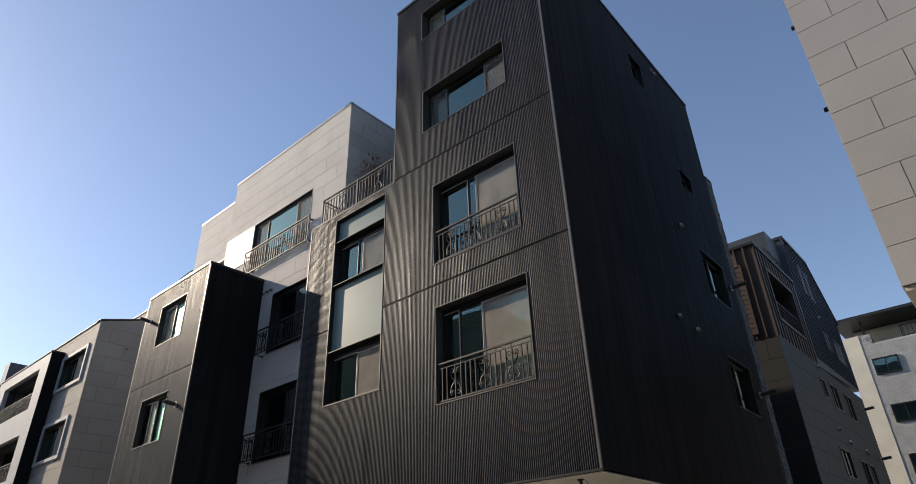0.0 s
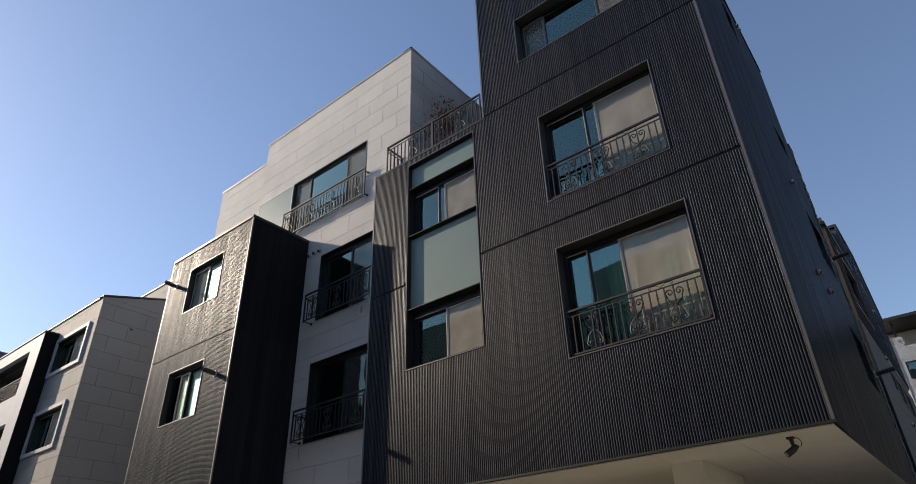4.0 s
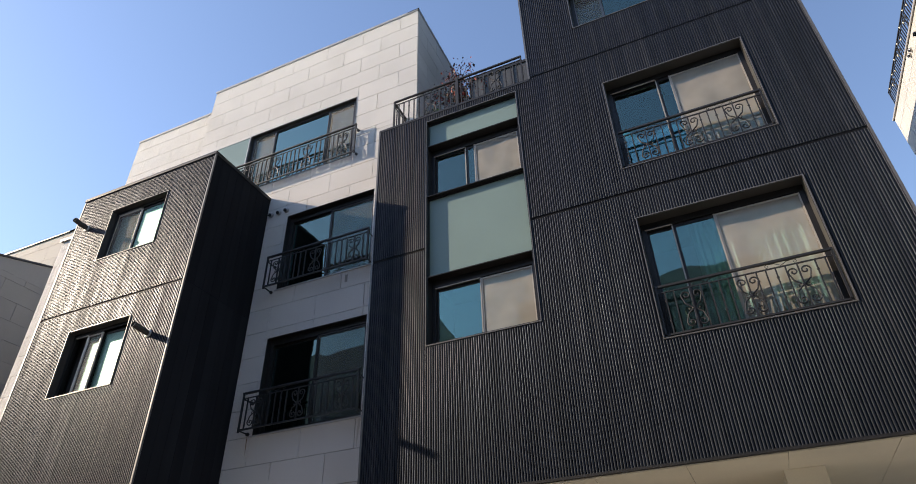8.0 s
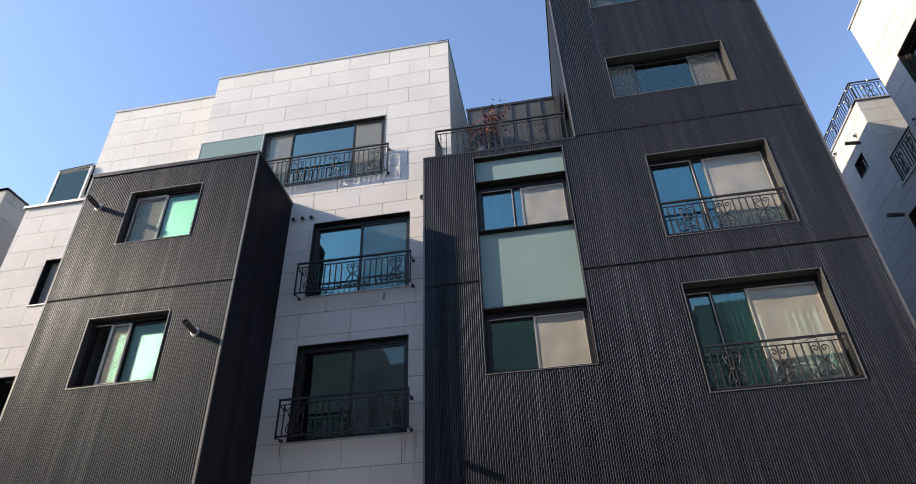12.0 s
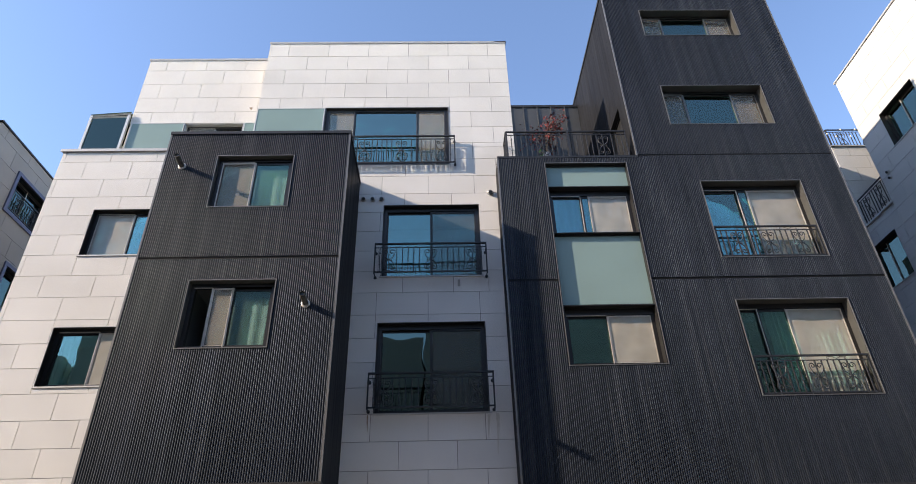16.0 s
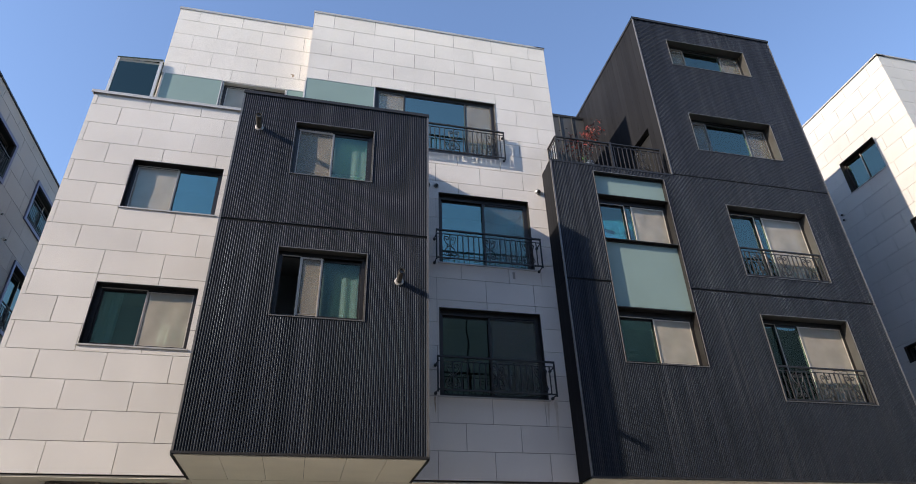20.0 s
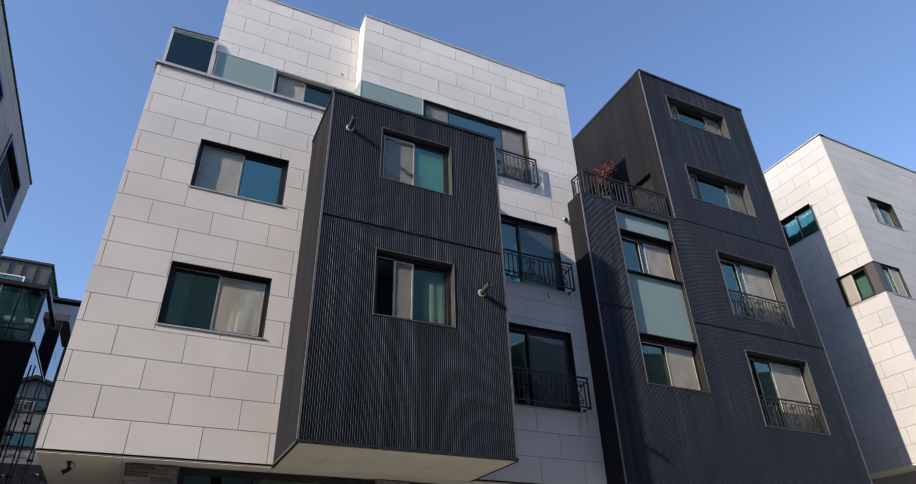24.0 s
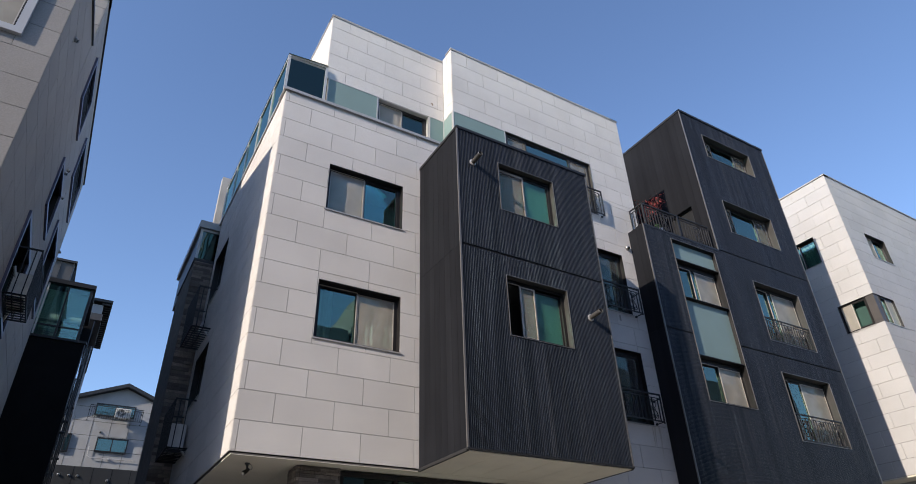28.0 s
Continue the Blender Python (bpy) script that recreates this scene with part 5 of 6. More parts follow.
window("window_24", pose(RX, 9.78, RWc[2], 0, 0, -90), 1.06, 1.13, (0.47,), (0,), GLASS, None, COPING_L, 0.06, "corner window, its green pane and beige screen", "none", FRAME, 0.0, 24)
window("window_25", pose(RX + 0.34, 8.4, FWc[2]), 1.04, 1.13, (0.5,), (1,), GLASS_B, None, COPING_L, 0.06, "corner window turning round the granite edge", "none", FRAME, 0.0, 25)
solid("corner_post", brick(bmesh.new(), RX + 0.03, RX + 0.34, 8.43, 8.72, RWc[2], RWc[3]), UMBER, Matrix(), "dark brown metal corner post of the corner window", "post")
window("window_26", pose(RX, 13.8, RW3[2], 0, 0, -90), 1.35, 1.43, (0.5,), (), GLASS_D, None, COPING_L, 0.15, "shaded window below the small balcony", "none", FRAME, 0.0, 26)
window("window_40", pose(RX, 11.60, RW6[2], 0, 0, -90), 0.60, 0.50, (0.5,), (), GLASS_D, None, COPING_L, 0.10, "small dark window low in the granite side wall", "none", FRAME, 0.0, 40)
window("window_28", pose(RX, 14.89, RW4[2], 0, 0, -90), 0.6, 0.58, (0.5,), (), GLASS_D, None, COPING_L, 0.12, "small dark window beside a flue", "none", FRAME, 0.0, 28)
window("window_27", pose(RX, 16.45, RW5[2], 0, 0, -90), 0.5, 0.66, (0.5,), (), GLASS_D, None, None, 0.12, "small window in the side wall", "none", FRAME, 0.0, 27)
railing("balcony_railing", pose(RX + 0.05, 13.38, 12.25, 0, 0, -90), 1.26, 0.93, "black wrought-iron railing of the small balcony", (0.28, 0.75), group="neighbour's railings", waves=False)
railing("roof_railing", pose(RX + 0.12, 18.2, 15.45, 0, 0, -90), 4.7, 0.80, "black wrought-iron railing on the lower roof", (0.15, 0.4, 0.65, 0.9), group="neighbour's railings", waves=False)
railing("roof_railing", pose(RX + 0.12, 13.5, 15.45), 1.9, 0.80, "short wrought-iron railing on the lower roof's front", (0.25, 0.65), group="neighbour's railings", waves=False)
bl = thing("potted_shrub", pose(RX + 0.45, 14.2, 15.2), "yellow-green shrub behind the roof railing", "plant")
part("pot", tube(bmesh.new(), [(0, 0, 0), (0, 0, 0.3)], [0.14, 0.18], 14), POT, bl)
bm = bmesh.new()
for i in range(150):
    c = Vector((rnd.gauss(0, 0.13), rnd.gauss(0, 0.16), 0.55 + rnd.gauss(0, 0.13)))
    R3 = Euler((rnd.uniform(-1, 1), rnd.uniform(-1, 1), rnd.uniform(0, 6.3))).to_matrix()
    bm.faces.new([bm.verts.new(c + R3 @ Vector(q)) for q in ((0, -0.05, 0), (0.022, 0, 0.004), (0, 0.05, 0), (-0.022, 0, 0.004))])
part("leaves", bm, LEAF_Y, bl)
part("stem", tube(bmesh.new(), [(0, 0, 0.28), (0.01, 0, 0.55)], 0.012, 6), BARK, bl)
tarp = bmesh.new()
brick(tarp, -12.42, -12.16, 0.35, 0.55, 12.16, 13.62)
solid("blue_sheet", tarp, BLUE_TARP, RE, "folded blue sheet standing on the small balcony", "sheet", "")
for y, z in ((11.75, 13.05), (11.75, 12.85), (15.45, 15.2), (15.62, 15.18), (14.14, 14.74)):
    vent_cap("wall_vent", pose(RX, y, z, 0, 0, -90), 0.06, "small steel vent cap on the granite side wall")
for y, z in ((14.12, 14.42), (13.93, 11.66)):
    flue("flue_pipe", pose(RX, y, z, 0, 0, -90), 0.4, 0.055, "black boiler flue on the granite side wall")

sl = thing("string_lights", pose(RX + 0.12, 13.5, 15.45), "string of small pale bulbs wound along the roof railing", "lights")
spts = [(0.0, 4.5 - 0.3 * i, 0.80 - (0.16 if i % 2 else 0.0)) for i in range(16)] + [(0.25 * i, -0.03, 0.80 - (0.30 if i % 2 else 0.0)) for i in range(1, 8)]
part("cord", tube(bmesh.new(), spts, 0.006, 4), BLACK, sl)
for q in spts:
    part("bulb", tube(bmesh.new(), [(q[0], q[1] - 0.02, q[2] - 0.07), (q[0], q[1] - 0.02, q[2] - 0.05), (q[0], q[1] - 0.02, q[2] - 0.02), (q[0], q[1] - 0.02, q[2])], [0.008, 0.026, 0.022, 0.008], 8), PALE_BULB, sl)

# ---- dark house behind, to the north-east ----
nb = thing("metal_house", pose(-7, 21.7, 0), "rear house with brown and slate-blue seamed metal upper floors", "house")
DX = -5.25


def free_part(name, bm, mat, parent, label="", smooth=False):
    ob = new(name, mesh_of(name, bm, mat, smooth))
    if label:
        ob["label"] = label
    return under(ob, parent)


def prism(bm, poly, x0, x1):
    """A solid between x0 and x1 whose outline in the y-z plane is poly."""
    a = [bm.verts.new((x0, y, z)) for y, z in poly]
    c = [bm.verts.new((x1, y, z)) for y, z in poly]
    bm.faces.new(a)
    bm.faces.new(c[::-1])
    for i in range(len(poly)):
        j = (i + 1) % len(poly)
        bm.faces.new((a[i], a[j], c[j], c[i]))
    return bm


free_part("lower_wall", brick(bmesh.new(), -12, DX - 0.06, 21.95, 33.25, -1, 9.55), JOINT, nb)
LWN = [(26.0, 26.6, 8.3, 9.05), (27.24, 28.4, 8.1, 9.1), (29.4, 30.6, 8.05, 9.1), (25.66, 27.0, 5.5, 6.5), (28.5, 29.5, 5.4, 6.4), (29.95, 30.7, 5.4, 6.4)]
low = new("tiled_side", mesh_of("tiled_side", holed(bmesh.new(), 21.92, 33.3, 2, 9.55, 0.016, 0.05, LWN), JOINT))
low.matrix_basis = pose(DX, 0, 0, 0, 0, 90)
under(low, nb)
tiles(low, 21.92, 33.3, 2, 9.55, 2.55, 0.7, 1.4, 22.0, SLATE_T, LWN, joined=True)
lof = new("tiled_front", mesh_of("tiled_front", brick(bmesh.new(), -12, DX, 0.016, 0.05, 2, 9.55), JOINT))
lof.matrix_basis = pose(0, 21.90, 0)
under(lof, nb)
tiles(lof, -12, DX, 2, 9.55, 2.55, 0.7, 1.4, -12, SLATE_T, [], joined=True)


def side_window(y0, y1, z0, z1, fm):
    """A dark window in the side wall: frame, middle bar and a smoked pane."""
    m = pose(DX, y0, z0, 0, 0, 90)
    w, h = y1 - y0, z1 - z0
    fr = free_part("window_frame", ring(bmesh.new(), 0, w, 0, h, -0.02, 0.05, 0.06), fm, nb)
    fr.matrix_basis = m
    free_part("mullion", brick(bmesh.new(), w / 2 - 0.03, w / 2 + 0.03, 0.0, 0.05, 0.06, h - 0.06), fm, nb).matrix_basis = m
    free_part("pane", brick(bmesh.new(), 0.06, w - 0.06, 0.03, 0.045, 0.06, h - 0.06), POLISH, nb).matrix_basis = m


for h in LWN:
    side_window(*h, FRAME)
bw = (22.6, 25.7, 10.32, 12.36)
fv = free_part("front_volume", holed(bmesh.new(), 21.92, 26.45, 9.56, 13.0, 0.0, 1.3, [bw]), BROWN, nb, "brown standing-seam metal volume")
fv.matrix_basis = pose(DX, 0, 0, 0, 0, 90)
free_part("front_core", brick(bmesh.new(), -12, DX - 1.302, 21.92, 26.45, 9.56, 13.0), BROWN, nb)
free_part("rear_volume", prism(bmesh.new(), [(26.46, 9.58), (33.3, 9.9), (33.35, 13.25), (30.45, 15.36), (27.2, 15.36), (26.75, 13.0), (26.46, 13.0)], -11, DX - 0.012), NAVY, nb, "slate-blue seamed metal volume with a sloping roof")
for i in range(13):
    y = 22.0 + i * 0.36
    for a, c in ([(9.6, bw[2] - 0.05), (bw[3] + 0.05, 13.0)] if bw[0] - 0.1 < y < bw[1] + 0.1 else [(9.6, 13.0)]):
        free_part("standing_seam", brick(bmesh.new(), DX - 0.005, DX + 0.04, y, y + 0.03, a, c), BROWN, nb)
NWN = [(28.45, 29.15, 13.3, 14.6), (29.3, 30.0, 13.2, 14.5), (29.4, 30.3, 11.0, 11.75), (30.95, 32.5, 10.85, 11.8)]
for i in range(22):
    y = 26.85 + i * 0.30
    top = min(15.36, 15.36 - (y - 30.45) * 0.727)
    for a, c in minus(9.95, top, [(h[2] - 0.05, h[3] + 0.05) for h in NWN if h[0] - 0.06 < y < h[1] + 0.03]):
        free_part("standing_seam", brick(bmesh.new(), DX - 0.015, DX + 0.03, y, y + 0.028, a, c), NAVY, nb)
lf = free_part("loggia_frame", ring(bmesh.new(), 0, bw[1] - bw[0], 0, bw[3] - bw[2], -0.06, 0.06, 0.10), BROWN, nb)
lf.matrix_basis = pose(DX, bw[0], bw[2], 0, 0, 90)
lr = free_part("loggia_rail", brick(bmesh.new(), 0.1, bw[1] - bw[0] - 0.1, 0.02, 0.05, 0.82, 0.86), IRON, nb)
lr.matrix_basis = lf.matrix_basis.copy()
for i in range(24):
    x = 0.16 + i * (bw[1] - bw[0] - 0.3) / 23
    free_part("rail_bar", brick(bmesh.new(), x, x + 0.018, 0.025, 0.043, 0.1, 0.82), IRON, nb).matrix_basis = lf.matrix_basis.copy()
free_part("loggia_window", ring(bmesh.new(), 0.3, 2.0, 0.25, 1.75, 1.24, 1.29, 0.07), WHITE, nb).matrix_basis = lf.matrix_basis.copy()
free_part("loggia_pane", brick(bmesh.new(), 0.37, 1.93, 1.26, 1.28, 0.32, 1.68), POLISH, nb).matrix_basis = lf.matrix_basis.copy()
for x in (-5.62, -5.95, -6.8, -7.4):
    free_part("standing_seam", brick(bmesh.new(), x, x + 0.05, 21.85, 21.925, 9.6, 13.0), BROWN, nb)
free_part("louvre_frame", ring(bmesh.new(), -6.55, -5.80, 9.75, 12.35, 21.80, 21.92, 0.06), BROWN, nb)
for i in range(14):
    free_part("louvre", brick(bmesh.new(), -6.5, -5.85, 21.82, 21.9, 9.82 + i * 0.175, 9.97 + i * 0.175), BROWN, nb)
for h in NWN:
    side_window(*h, NAVY)
free_part("roof_edge", brick(bmesh.new(), -12.05, DX + 0.06, 21.84, 26.5, 13.0, 13.1), COPING, nb)
free_part("sloping_roof", prism(bmesh.new(), [(33.5, 13.14), (33.5, 13.26), (30.5, 15.48), (27.1, 15.48), (27.1, 15.36), (30.45, 15.36)], -11.1, DX + 0.06), COPING, nb)
free_part("dormer", brick(bmesh.new(), -9, DX - 0.25, 25.6, 27.15, 13.1, 15.2), NAVY, nb, "slate-blue seamed dormer")
rl = free_part("rail", ring(bmesh.new(), 0, 2.2, 0, 0.8, 0, 0.04, 0.05), IRON, nb)
rl.matrix_basis = pose(DX - 0.15, 24.2, 13.1, 0, 0, 90)
for i in range(12):
    free_part("rail_bar", brick(bmesh.new(), 0.15 + i * 0.17, 0.17 + i * 0.17, 0.01, 0.03, 0.05, 0.75), IRON, nb).matrix_basis = rl.matrix_basis.copy()
for y, z in ((26.15, 9.45), (26.4, 7.2), (27.6, 6.9), (27.75, 6.9), (30.2, 6.9), (30.4, 6.85), (29.6, 12.4)):
    vent_cap("wall_vent", pose(DX, y, z, 0, 0, 90), 0.08, "small steel vent on the slate-grey wall")
for z in (9.0, 6.9):
    flue("flue_pipe", pose(DX, 32.9, z, 0, 0, 90), 0.4, 0.06, "black boiler flue on the slate-grey wall")

# ---- pale stone apartment house far behind ----
sb = thing("stone_apartment_house", pose(-2, 41, 0), "far apartment house of white split-face stone", "building")
free_part("wall", brick(bmesh.new(), -6.3, 12, 41.05, 55, -1, 14.1), STONE_W, sb)
free_part("parapet", brick(bmesh.new(), -6.3, -5.0, 41.05, 42.9, 14.1, 14.66), STONE_W, sb)
sf = new("stone_face", mesh_of("stone_face", brick(bmesh.new(), -5.55, 12, 0.0, 0.02, 3.0, 14.1), STONE_W))
sf.matrix_basis = pose(0, 41.0, 0)
under(sf, sb)
SWN = [(-5.3, -4.05, 12.3, 13.22), (-5.2, -3.9, 9.72, 10.66), (-5.2, -3.8, 7.1, 8.1), (-2.5, -1.2, 12.3, 13.22), (-2.5, -1.2, 9.72, 10.66)]
rs_ = random.Random(12)
bm = bmesh.new()
z = 3.0
while z < 14.55:
    h = rs_.uniform(0.07, 0.12)
    x = -5.55
    while x < (1.5 if z < 14.0 else -5.25):
        w = rs_.uniform(0.2, 0.42)
        if not any(q[0] - 0.05 < x + w and q[1] + 0.05 > x and q[2] - 0.05 < z + h and q[3] + 0.05 > z for q in SWN):
            brick(bm, x + 0.006, x + w - 0.006, -rs_.uniform(0.003, 0.018), 0.01, z + 0.006, z + h - 0.006)
        x += w
    z += h
ob = part("split_stone_facing", bm, STONE_W, sf, "", False, "stuff")
free_part("corner_strip", brick(bmesh.new(), -6.42, -5.56, 40.96, 41.06, -1, 14.66), SOFFIT, sb, "smooth cream corner strip")
for q in SWN:
    free_part("window", brick(bmesh.new(), q[0], q[1], 40.94, 41.0, q[2], q[3]), GLASS, sb)
    free_part("blind", brick(bmesh.new(), q[0] + 0.05, q[1] - 0.05, 40.985, 41.0 - 0.003, q[2] + 0.05, q[3] - 0.05), BLIND, sb)
    free_part("window_frame", ring(bmesh.new(), q[0], q[1], q[2], q[3], 40.9, 40.98, 0.07), FRAME, sb)
    free_part("mullion", brick(bmesh.new(), (q[0] + q[1]) / 2 - 0.03, (q[0] + q[1]) / 2 + 0.03, 40.91, 40.97, q[2], q[3]), FRAME, sb)
free_part("attic", brick(bmesh.new(), -6.0, 12, 43.0, 55, 14.11, 15.5), PLASTER, sb)
free_part("roof", brick(bmesh.new(), -6.6, 12.2, 40.5, 55, 15.52, 15.68), FRAME, sb)
for x in (-5.3, -2.5, 0.5):
    free_part("post", brick(bmesh.new(), x, x + 0.1, 41.2, 41.3, 14.1, 15.52), IRON, sb)
free_part("rail", ring(bmesh.new(), -3.5, 2.0, 14.15, 14.8, 41.15, 41.2, 0.05), IRON, sb)
for i in range(24):
    free_part("rail_bar", brick(bmesh.new(), -3.4 + i * 0.22, -3.37 + i * 0.22, 41.16, 41.19, 14.2, 14.76), IRON, sb)

# ---- house to the west, across the alley ----
wb = thing("stone_house", pose(-30, 8.38, 0), "grey-beige stone house across the alley", "house")
LX = -26.63
WE = pose(LX, 0, 0, 0, 0, 90)
WN = [(12.95, 14.55, 12.95, 14.15), (16.55, 19.05, 12.95, 14.2), (13.85, 15.45, 10.3, 11.5), (17.0, 19.1, 9.6, 11.5), (12.2, 14.4, 7.2, 8.9)]
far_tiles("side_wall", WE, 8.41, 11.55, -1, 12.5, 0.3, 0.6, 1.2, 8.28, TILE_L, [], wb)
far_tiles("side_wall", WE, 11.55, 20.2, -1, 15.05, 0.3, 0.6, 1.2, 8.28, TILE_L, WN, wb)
free_part("side_gable", prism(bmesh.new(), [(8.41, 12.5), (11.54, 12.5), (11.54, 13.4)], LX - 0.3, LX - 0.001), TILE_L, wb)
LO = [(-35.5, -31.0, 9.68, 11.42), (-35.5, -31.0, 6.83, 8.62)]
WF = [(-29.72, -27.25, 10.27, 11.54), (-29.72, -27.36, 7.37, 8.70)]
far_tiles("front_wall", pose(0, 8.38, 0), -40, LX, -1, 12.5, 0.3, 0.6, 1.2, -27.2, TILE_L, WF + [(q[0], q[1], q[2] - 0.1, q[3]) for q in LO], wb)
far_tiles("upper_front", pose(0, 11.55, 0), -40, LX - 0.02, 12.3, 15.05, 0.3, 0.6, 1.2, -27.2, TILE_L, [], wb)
free_part("rear_wall", brick(bmesh.new(), -40, LX - 0.3, 20.0, 20.2, -1, 15), PLASTER, wb)
free_part("west_wall", brick(bmesh.new(), -40.2, -40, 11.6, 20.2, -1, 15), PLASTER, wb)
free_part("west_wall", brick(bmesh.new(), -40.2, -40, 8.38, 11.598, -1, 12.3), PLASTER, wb)
free_part("roof", brick(bmesh.new(), -40, LX - 0.3, 11.6, 20.2, 14.7, 14.9), ROOFING, wb)
free_part("front_roof", prism(bmesh.new(), [(8.7, 12.2), (11.5, 13.0), (11.5, 13.1), (8.7, 12.3)], -40, LX - 0.3), ROOFING, wb)
for m, w in ((pose(-40, 8.38, 12.5), 13.28), (pose(LX, 11.55, 15.05, 0, 0, 90), 8.65), (pose(-40, 11.55, 15.05), 13.38)):
    ob = new("coping", mesh_of("coping", brick(bmesh.new(), -0.04, w + 0.04, -0.04, 0.28, 0, 0.05), COPING))
    ob.matrix_basis = m
    under(ob, wb)
ob = new("coping", mesh_of("coping", prism(bmesh.new(), [(8.34, 12.5), (11.55, 13.4), (11.55, 13.46), (8.34, 12.56)], LX - 0.3, LX + 0.04), COPING))
under(ob, wb)
for k, h in enumerate(WN):
    window("window_%d" % (30 + k), pose(LX, h[0], h[2], 0, 0, 90), h[1] - h[0], h[3] - h[2], (0.5,), (), GLASS_B if k < 2 else GLASS_D, VIOLET, None, 0.16, "dark window in a slate-violet metal surround", "none", FRAME, 0.0, 30 + k, None, 0.11)
for k in (0, 1, 3):
    h = WN[k]
    railing("window_railing", pose(LX + 0.02, h[0] + 0.02, h[2] + 0.02, 0, 0, 90), h[1] - h[0] - 0.04, 0.7, "black iron railing in a violet-framed window", (0.25, 0.75), waves=False)
for k, h in enumerate(WF):
    window("window_%d" % (36 + k), pose(h[0], 8.38, h[2]), h[1] - h[0], h[3] - h[2], (0.5,), (1,), GLASS, WHITE, None, 0.14, "window in a broad off-white surround", "part", FRAME, 0.0, 36 + k, None, 0.13, None, 0.07)
pb = (-36.5, -30.0)
free_part("bay_front", holed(bmesh.new(), pb[0], pb[1], 3.0, 11.93, 7.88, 8.06, LO), WHITE, wb, "pale grey projecting frame")
free_part("bay_side", brick(bmesh.new(), pb[1] - 0.25, pb[1] + 0.02, 7.89, 8.38, 3.0, 11.94), BLACK_M, wb, "black metal side of the frame")
# Back, floors, ceilings and cheeks all take the same dark grey.
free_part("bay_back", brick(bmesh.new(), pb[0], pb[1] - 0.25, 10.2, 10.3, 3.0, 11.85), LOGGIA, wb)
free_part("bay_cap", brick(bmesh.new(), pb[0], pb[1] + 0.03, 7.85, 8.38, 11.95, 12.0), COPING, wb)
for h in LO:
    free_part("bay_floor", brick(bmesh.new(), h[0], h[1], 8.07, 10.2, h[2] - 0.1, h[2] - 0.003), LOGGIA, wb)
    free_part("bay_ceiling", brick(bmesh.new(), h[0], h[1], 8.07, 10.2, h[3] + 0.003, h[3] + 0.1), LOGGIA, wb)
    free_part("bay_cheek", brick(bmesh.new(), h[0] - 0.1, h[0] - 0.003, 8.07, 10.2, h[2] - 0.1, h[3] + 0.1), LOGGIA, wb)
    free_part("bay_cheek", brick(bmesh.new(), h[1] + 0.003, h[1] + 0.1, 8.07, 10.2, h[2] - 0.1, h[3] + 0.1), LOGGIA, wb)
    railing("balcony_railing", pose(h[0] + 0.02, 7.95, h[2]), h[1] - h[0] - 0.04, 0.75, "black iron railing in the pale frame", (0.15, 0.4, 0.65, 0.9), group="neighbour's balcony railings", waves=False)
free_part("chimney", brick(bmesh.new(), -40.3, -39.5, 8.6, 9.6, 11, 13.95), NAVY, wb)
rack(pose(LX, 12.6, 7.35, 0, 0, 90), "black iron rack on the stone house")
outdoor_unit(pose(LX, 12.9, 7.392, 0, 0, 90) @ Matrix.Translation((0, -0.37, 0)), "off-white outdoor unit inside an iron rack")
for y, z in ((15.2, 12.2), (15.9, 11.75), (14.9, 11.9), (9.6, 11.6), (20.0, 12.2)):
    vent_cap("wall_vent", pose(LX, y, z, 0, 0, 90), 0.055, "small round vent on the grey-beige wall")

# ---- glass-fronted house further up the alley ----
gh = thing("glass_house", pose(-27, 21.6, 0), "dark house with polished black walls and a glazed box", "house")
GE, GY = -25.15, 21.6
free_part("dark_wall", brick(bmesh.new(), -32, GE - 0.03, GY, 34, -1, 9.86), BLACK_M, gh, "black wall")
free_part("floor_plate", brick(bmesh.new(), -32, GE + 0.02, GY - 0.05, 25.6, 9.87, 9.95), FRAME, gh)
free_part("box_core", brick(bmesh.new(), -32, -26.2, 23.6, 33.9, 9.96, 12.04), ROOM, gh)
BX = -25.40
free_part("corner_post", brick(bmesh.new(), BX - 0.09, BX, 22.1, 22.19, 9.96, 12.04), FRAME, gh)
for i in range(6):
    x = BX - 0.09 - i * 0.62
    free_part("mullion", brick(bmesh.new(), x - 0.67, x - 0.62, 22.1, 22.17, 9.96, 12.04), ALU if i == 1 else FRAME, gh)
    free_part("pane", brick(bmesh.new(), x - 0.62, x, 22.13, 22.14, 9.96, 12.04), GLASS, gh).visible_shadow = False
    free_part("blind", brick(bmesh.new(), x - 0.61, x - 0.01, 22.55, 22.57, 10.9, 12.0), CURTAIN, gh)
    free_part("ledge_box", brick(bmesh.new(), x - 0.58, x - 0.04, 22.5, 22.75, 10.55, 10.78), SOFFIT, gh)
free_part("rail", brick(bmesh.new(), -29.4, BX - 0.09, 22.11, 22.16, 10.5, 10.55), FRAME, gh)
for i in range(4):
    free_part("side_pane", brick(bmesh.new(), BX - 0.03, BX - 0.01, 22.2 + i * 0.8, 22.98 + i * 0.8, 9.96, 12.04), POLISH, gh)
free_part("box_roof", brick(bmesh.new(), -32, BX + 0.06, 22.0, 25.5, 12.05, 12.2), FRAME, gh)
sash = free_part("open_sash", ring(bmesh.new(), 0, 0.62, 0, 0.75, 0, 0.04, 0.06), BLACK, gh)
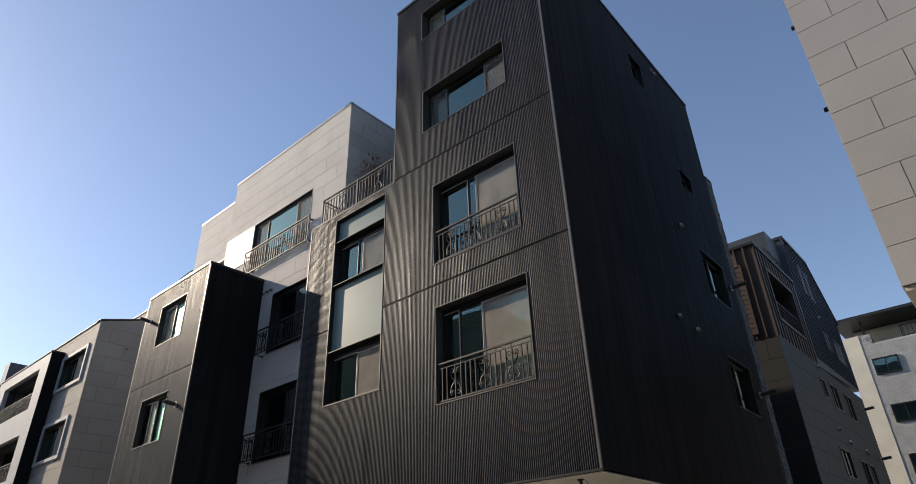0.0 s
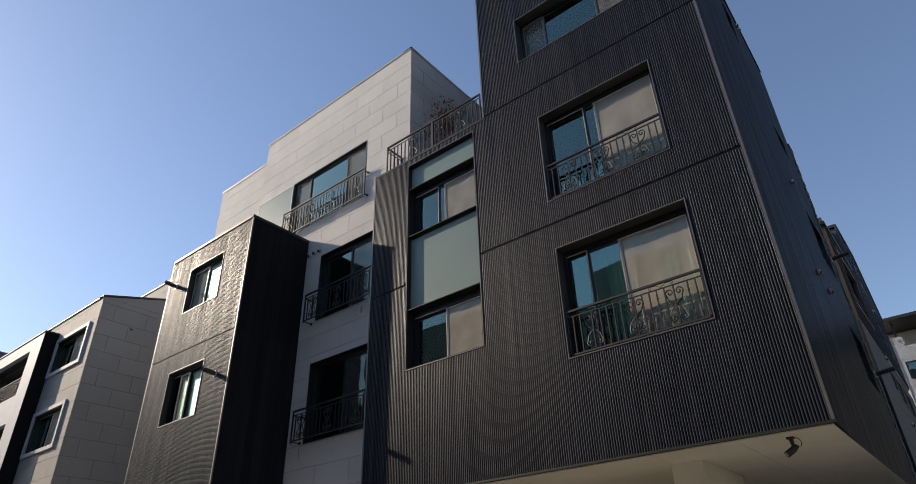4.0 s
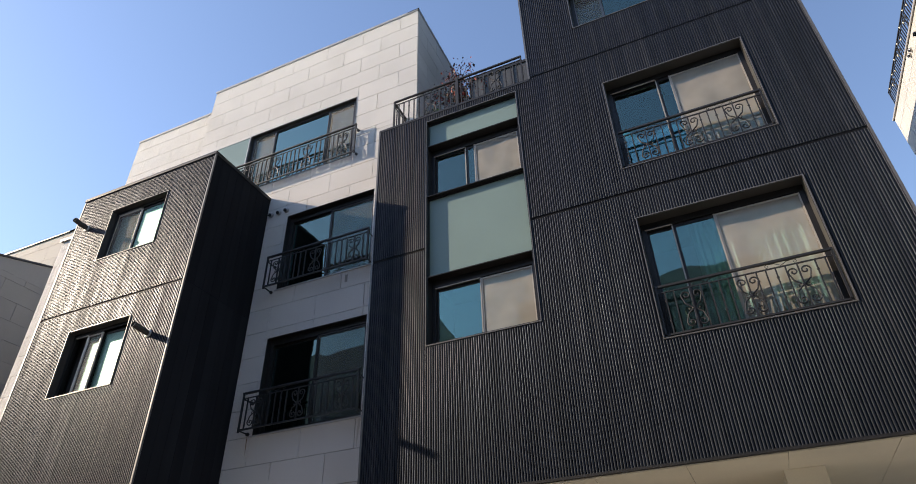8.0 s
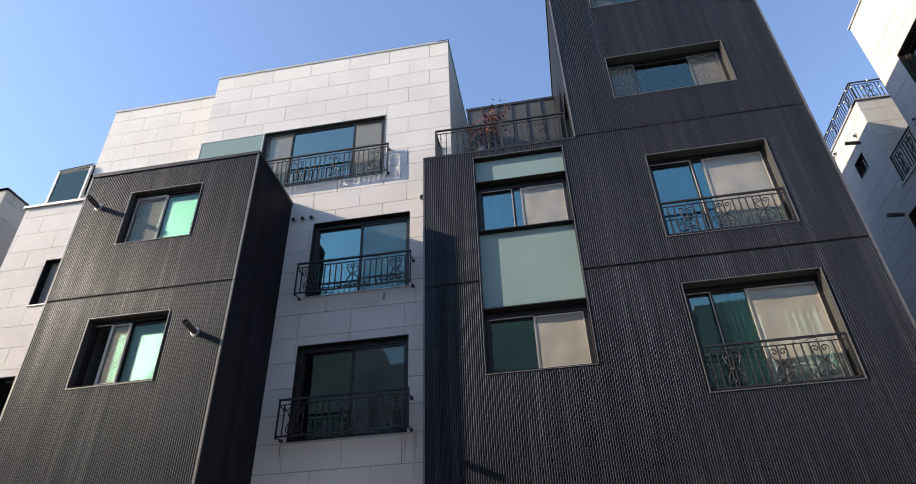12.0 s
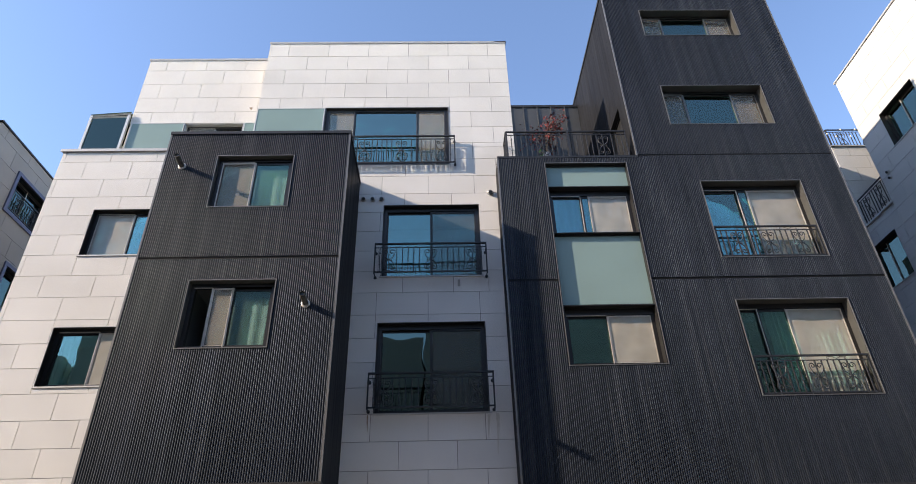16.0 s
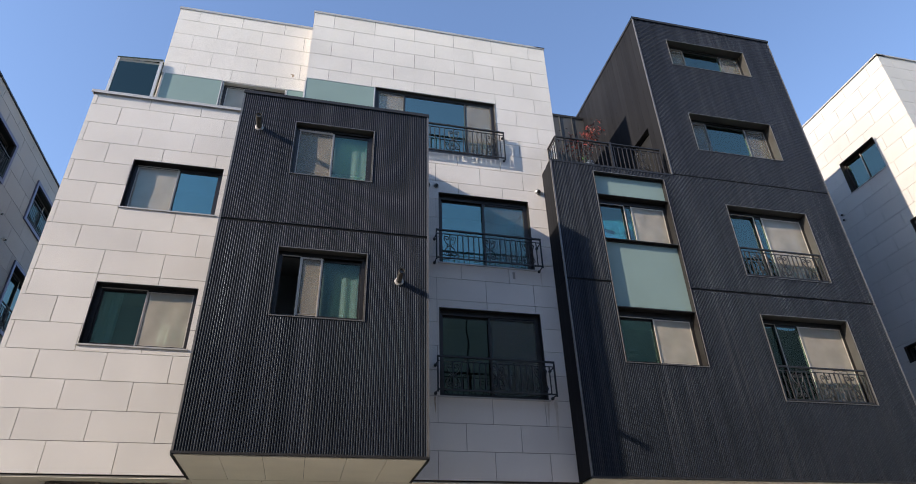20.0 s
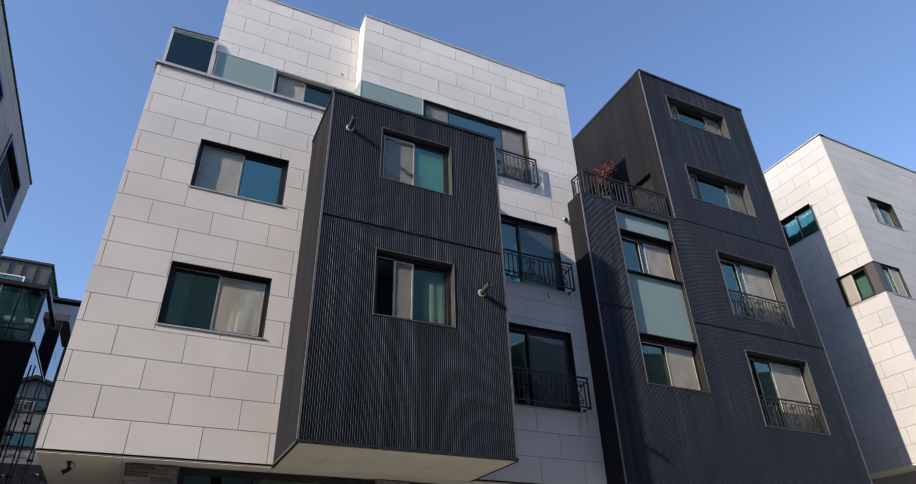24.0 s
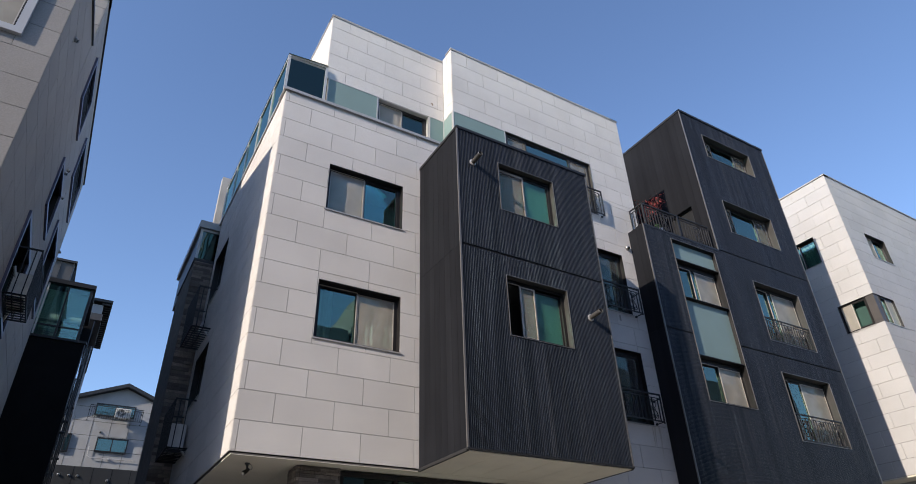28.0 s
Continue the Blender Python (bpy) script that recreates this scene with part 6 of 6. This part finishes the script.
sash.matrix_basis = pose(BX, 23.3, 10.35, -20, 0, 90)
pn = free_part("open_pane", brick(bmesh.new(), 0.06, 0.56, 0.01, 0.03, 0.06, 0.69), POLISH, gh)
pn.matrix_basis = pose(BX, 23.3, 10.35, -20, 0, 90)
free_part("dormer", brick(bmesh.new(), -32, -26.6, 27.9, 31.5, 12.0, 15.75), GREY_S, gh, "grey seamed dormer")
free_part("dormer_cap", brick(bmesh.new(), -32, -26.52, 27.8, 31.6, 15.75, 15.85), COPING, gh)
for i in range(9):
    free_part("standing_seam", brick(bmesh.new(), -26.64 - i * 0.5, -26.61 - i * 0.5, 27.84, 27.91, 12.7, 15.75), GREY_S, gh)
for i in range(6):
    free_part("standing_seam", brick(bmesh.new(), -26.61, -26.54, 28.3 + i * 0.5, 28.33 + i * 0.5, 12.7, 15.75), GREY_S, gh)
free_part("dormer_window", brick(bmesh.new(), -29.6, -27.45, 27.86, 27.9, 14.35, 15.0), GLASS_B, gh)
free_part("dormer_frame", ring(bmesh.new(), -29.65, -27.40, 14.30, 15.05, 27.82, 27.88, 0.06), ALU, gh)
for i in range(12):
    for j in range(9):
        free_part("wall_panel", brick(bmesh.new(), GE - 0.03, GE, GY + 0.01 + i * 1.0, GY + 1.0 + i * 1.0, 0.93 + j, 1.92 + j), POLISH, gh)
for i in range(8):
    for j in range(2):
        free_part("wall_panel", brick(bmesh.new(), GE - 0.03, GE, 25.62 + i * 1.0, 26.61 + i * 1.0, 9.97 + j * 1.2, 11.15 + j * 1.2), POLISH, gh)
free_part("upper_wall", brick(bmesh.new(), -32, GE - 0.031, 25.62, 34, 9.87, 12.4), BLACK_M, gh)
free_part("gutter_box", brick(bmesh.new(), -32, -24.95, 25.6, 28.6, 12.4, 12.68), GREY_S, gh)
for y, z0, z1 in ((22.6, 1.0, 9.5), (25.1, 1.0, 9.8), (28.4, 1.0, 12.3)):
    free_part("drain_pipe", tube(bmesh.new(), [(GE + 0.06, y, z0), (GE + 0.06, y, z1)], 0.024, 6), BLACK, gh)
for y, z in ((25.1, 6.4), (25.1, 8.2), (28.4, 9.6), (28.4, 7.6), (22.6, 7.2)):
    free_part("pipe_clip", tube(bmesh.new(), [(GE, y, z), (GE + 0.12, y, z)], 0.05, 8), BLACK, gh)
free_part("rear_wing", brick(bmesh.new(), -32, GE + 0.1, 28.7, 34.5, 9.9, 14.4), GREY_W, gh, "pale rear wing")
free_part("rear_roof", brick(bmesh.new(), -32, -24.72, 28.5, 34.6, 14.5, 14.62), COPING, gh)
for i in range(22):
    free_part("roof_slat", brick(bmesh.new(), GE + 0.02, -24.74, 28.6 + i * 0.27, 28.66 + i * 0.27, 14.40, 14.5), FRAME, gh)
free_part("side_sign", brick(bmesh.new(), GE + 0.1, GE + 0.16, 30.0, 30.5, 11.8, 13.6), BLACK, gh)

# ---- gabled house at the end of the alley ----
ga = thing("gabled_house", pose(-22.7, 40, 0), "pale grey gabled house at the alley's end", "house")
bm = bmesh.new()
front = [(-27.5, -1), (-18.5, -1), (-18.5, 12.6), (-22.7, 14.3), (-27.5, 12.4)]
a = [bm.verts.new((x, 40.0, z)) for x, z in front]
c = [bm.verts.new((x, 50.0, z)) for x, z in front]
bm.faces.new(a)
bm.faces.new(c[::-1])
for i in range(5):
    j = (i + 1) % 5
    bm.faces.new((a[i], a[j], c[j], c[i]))
free_part("wall", bm, GREY_W, ga)
for (x0, z0), (x1, z1) in (((-28.0, 12.22), (-22.7, 14.32)), ((-22.7, 14.32), (-18.0, 12.42))):
    bm = bmesh.new()
    q = [bm.verts.new(p) for p in ((x0, 39.6, z0), (x1, 39.6, z1), (x1, 50.2, z1), (x0, 50.2, z0), (x0, 39.6, z0 + 0.2), (x1, 39.6, z1 + 0.2), (x1, 50.2, z1 + 0.2), (x0, 50.2, z0 + 0.2))]
    for f in ((0, 1, 2, 3), (7, 6, 5, 4), (0, 4, 5, 1), (1, 5, 6, 2), (2, 6, 7, 3), (3, 7, 4, 0)):
        bm.faces.new([q[k] for k in f])
    free_part("roof", bm, COPING, ga)
free_part("dark_band", brick(bmesh.new(), -27.52, -18.48, 39.94, 40.0, -1, 9.7), SLATE_T, ga, "slate-grey tiled lower storey")
for z in (10.6, 11.4, 12.2, 13.0):
    free_part("joint", brick(bmesh.new(), -27.4, -18.6, 39.99, 40.001, z, z + 0.02), JOINT, ga)
for i in range(9):
    x = -26.9 + i * 0.95
    free_part("joint", brick(bmesh.new(), x, x + 0.02, 39.99, 40.001, 9.7, 12.4), JOINT, ga)
for i in range(9):
    x = -27.2 + i * 0.95
    free_part("joint", brick(bmesh.new(), x, x + 0.02, 39.932, 39.941, 2, 9.68), BLACK_M, ga)
for z in (6.6, 7.6, 8.65):
    free_part("joint", brick(bmesh.new(), -27.5, -18.5, 39.932, 39.941, z, z + 0.02), BLACK_M, ga)
for x0, x1, z0, z1 in ((-24.1, -22.0, 12.55, 13.25), (-23.62, -22.0, 10.55, 11.35), (-25.45, -24.9, 10.4, 11.4)):
    free_part("window", brick(bmesh.new(), x0, x1, 39.93, 39.99, z0, z1), GLASS_B, ga)
    free_part("blind", brick(bmesh.new(), x0 + 0.05, x1 - 0.05, 39.985, 39.997, z0 + 0.05, z1 - 0.05), BLIND, ga)
    free_part("window_frame", ring(bmesh.new(), x0, x1, z0, z1, 39.89, 39.96, 0.07), FRAME, ga)
    free_part("mullion", brick(bmesh.new(), (x0 + x1) / 2 - 0.03, (x0 + x1) / 2 + 0.03, 39.90, 39.96, z0, z1), FRAME, ga)
outdoor_unit(pose(-23.05, 39.45, 12.40), "white outdoor air-conditioning unit on an iron rack")
railing("window_railing", pose(-24.4, 39.3, 12.2), 2.8, 0.75, "black iron rack before the gable window", (), group="neighbour's railings", waves=False, arms=0.7)

for x, z in ((-25.0, 9.2), (-24.5, 9.2), (-24.1, 9.2), (-22.6, 9.05), (-23.55, 11.65)):
    vent_cap("wall_vent", pose(x, 39.93 if z < 9.7 else 40.0, z), 0.07, "small steel vent on the gabled house")
pp = thing("gas_pipe", pose(-23.75, 39.9, 10.2), "thin pale gas pipe under a window", "pipe")
part("pipe", tube(bmesh.new(), [(-0.15, 0, 0.6), (-0.15, 0, 0.1), (0.0, 0, 0.0), (2.2, 0, 0.0), (2.25, 0, -0.05)], 0.02, 6), ALU, pp)
part("clip", brick(bmesh.new(), 0.9, 0.98, -0.03, 0.1, -0.04, 0.04), ALU, pp)
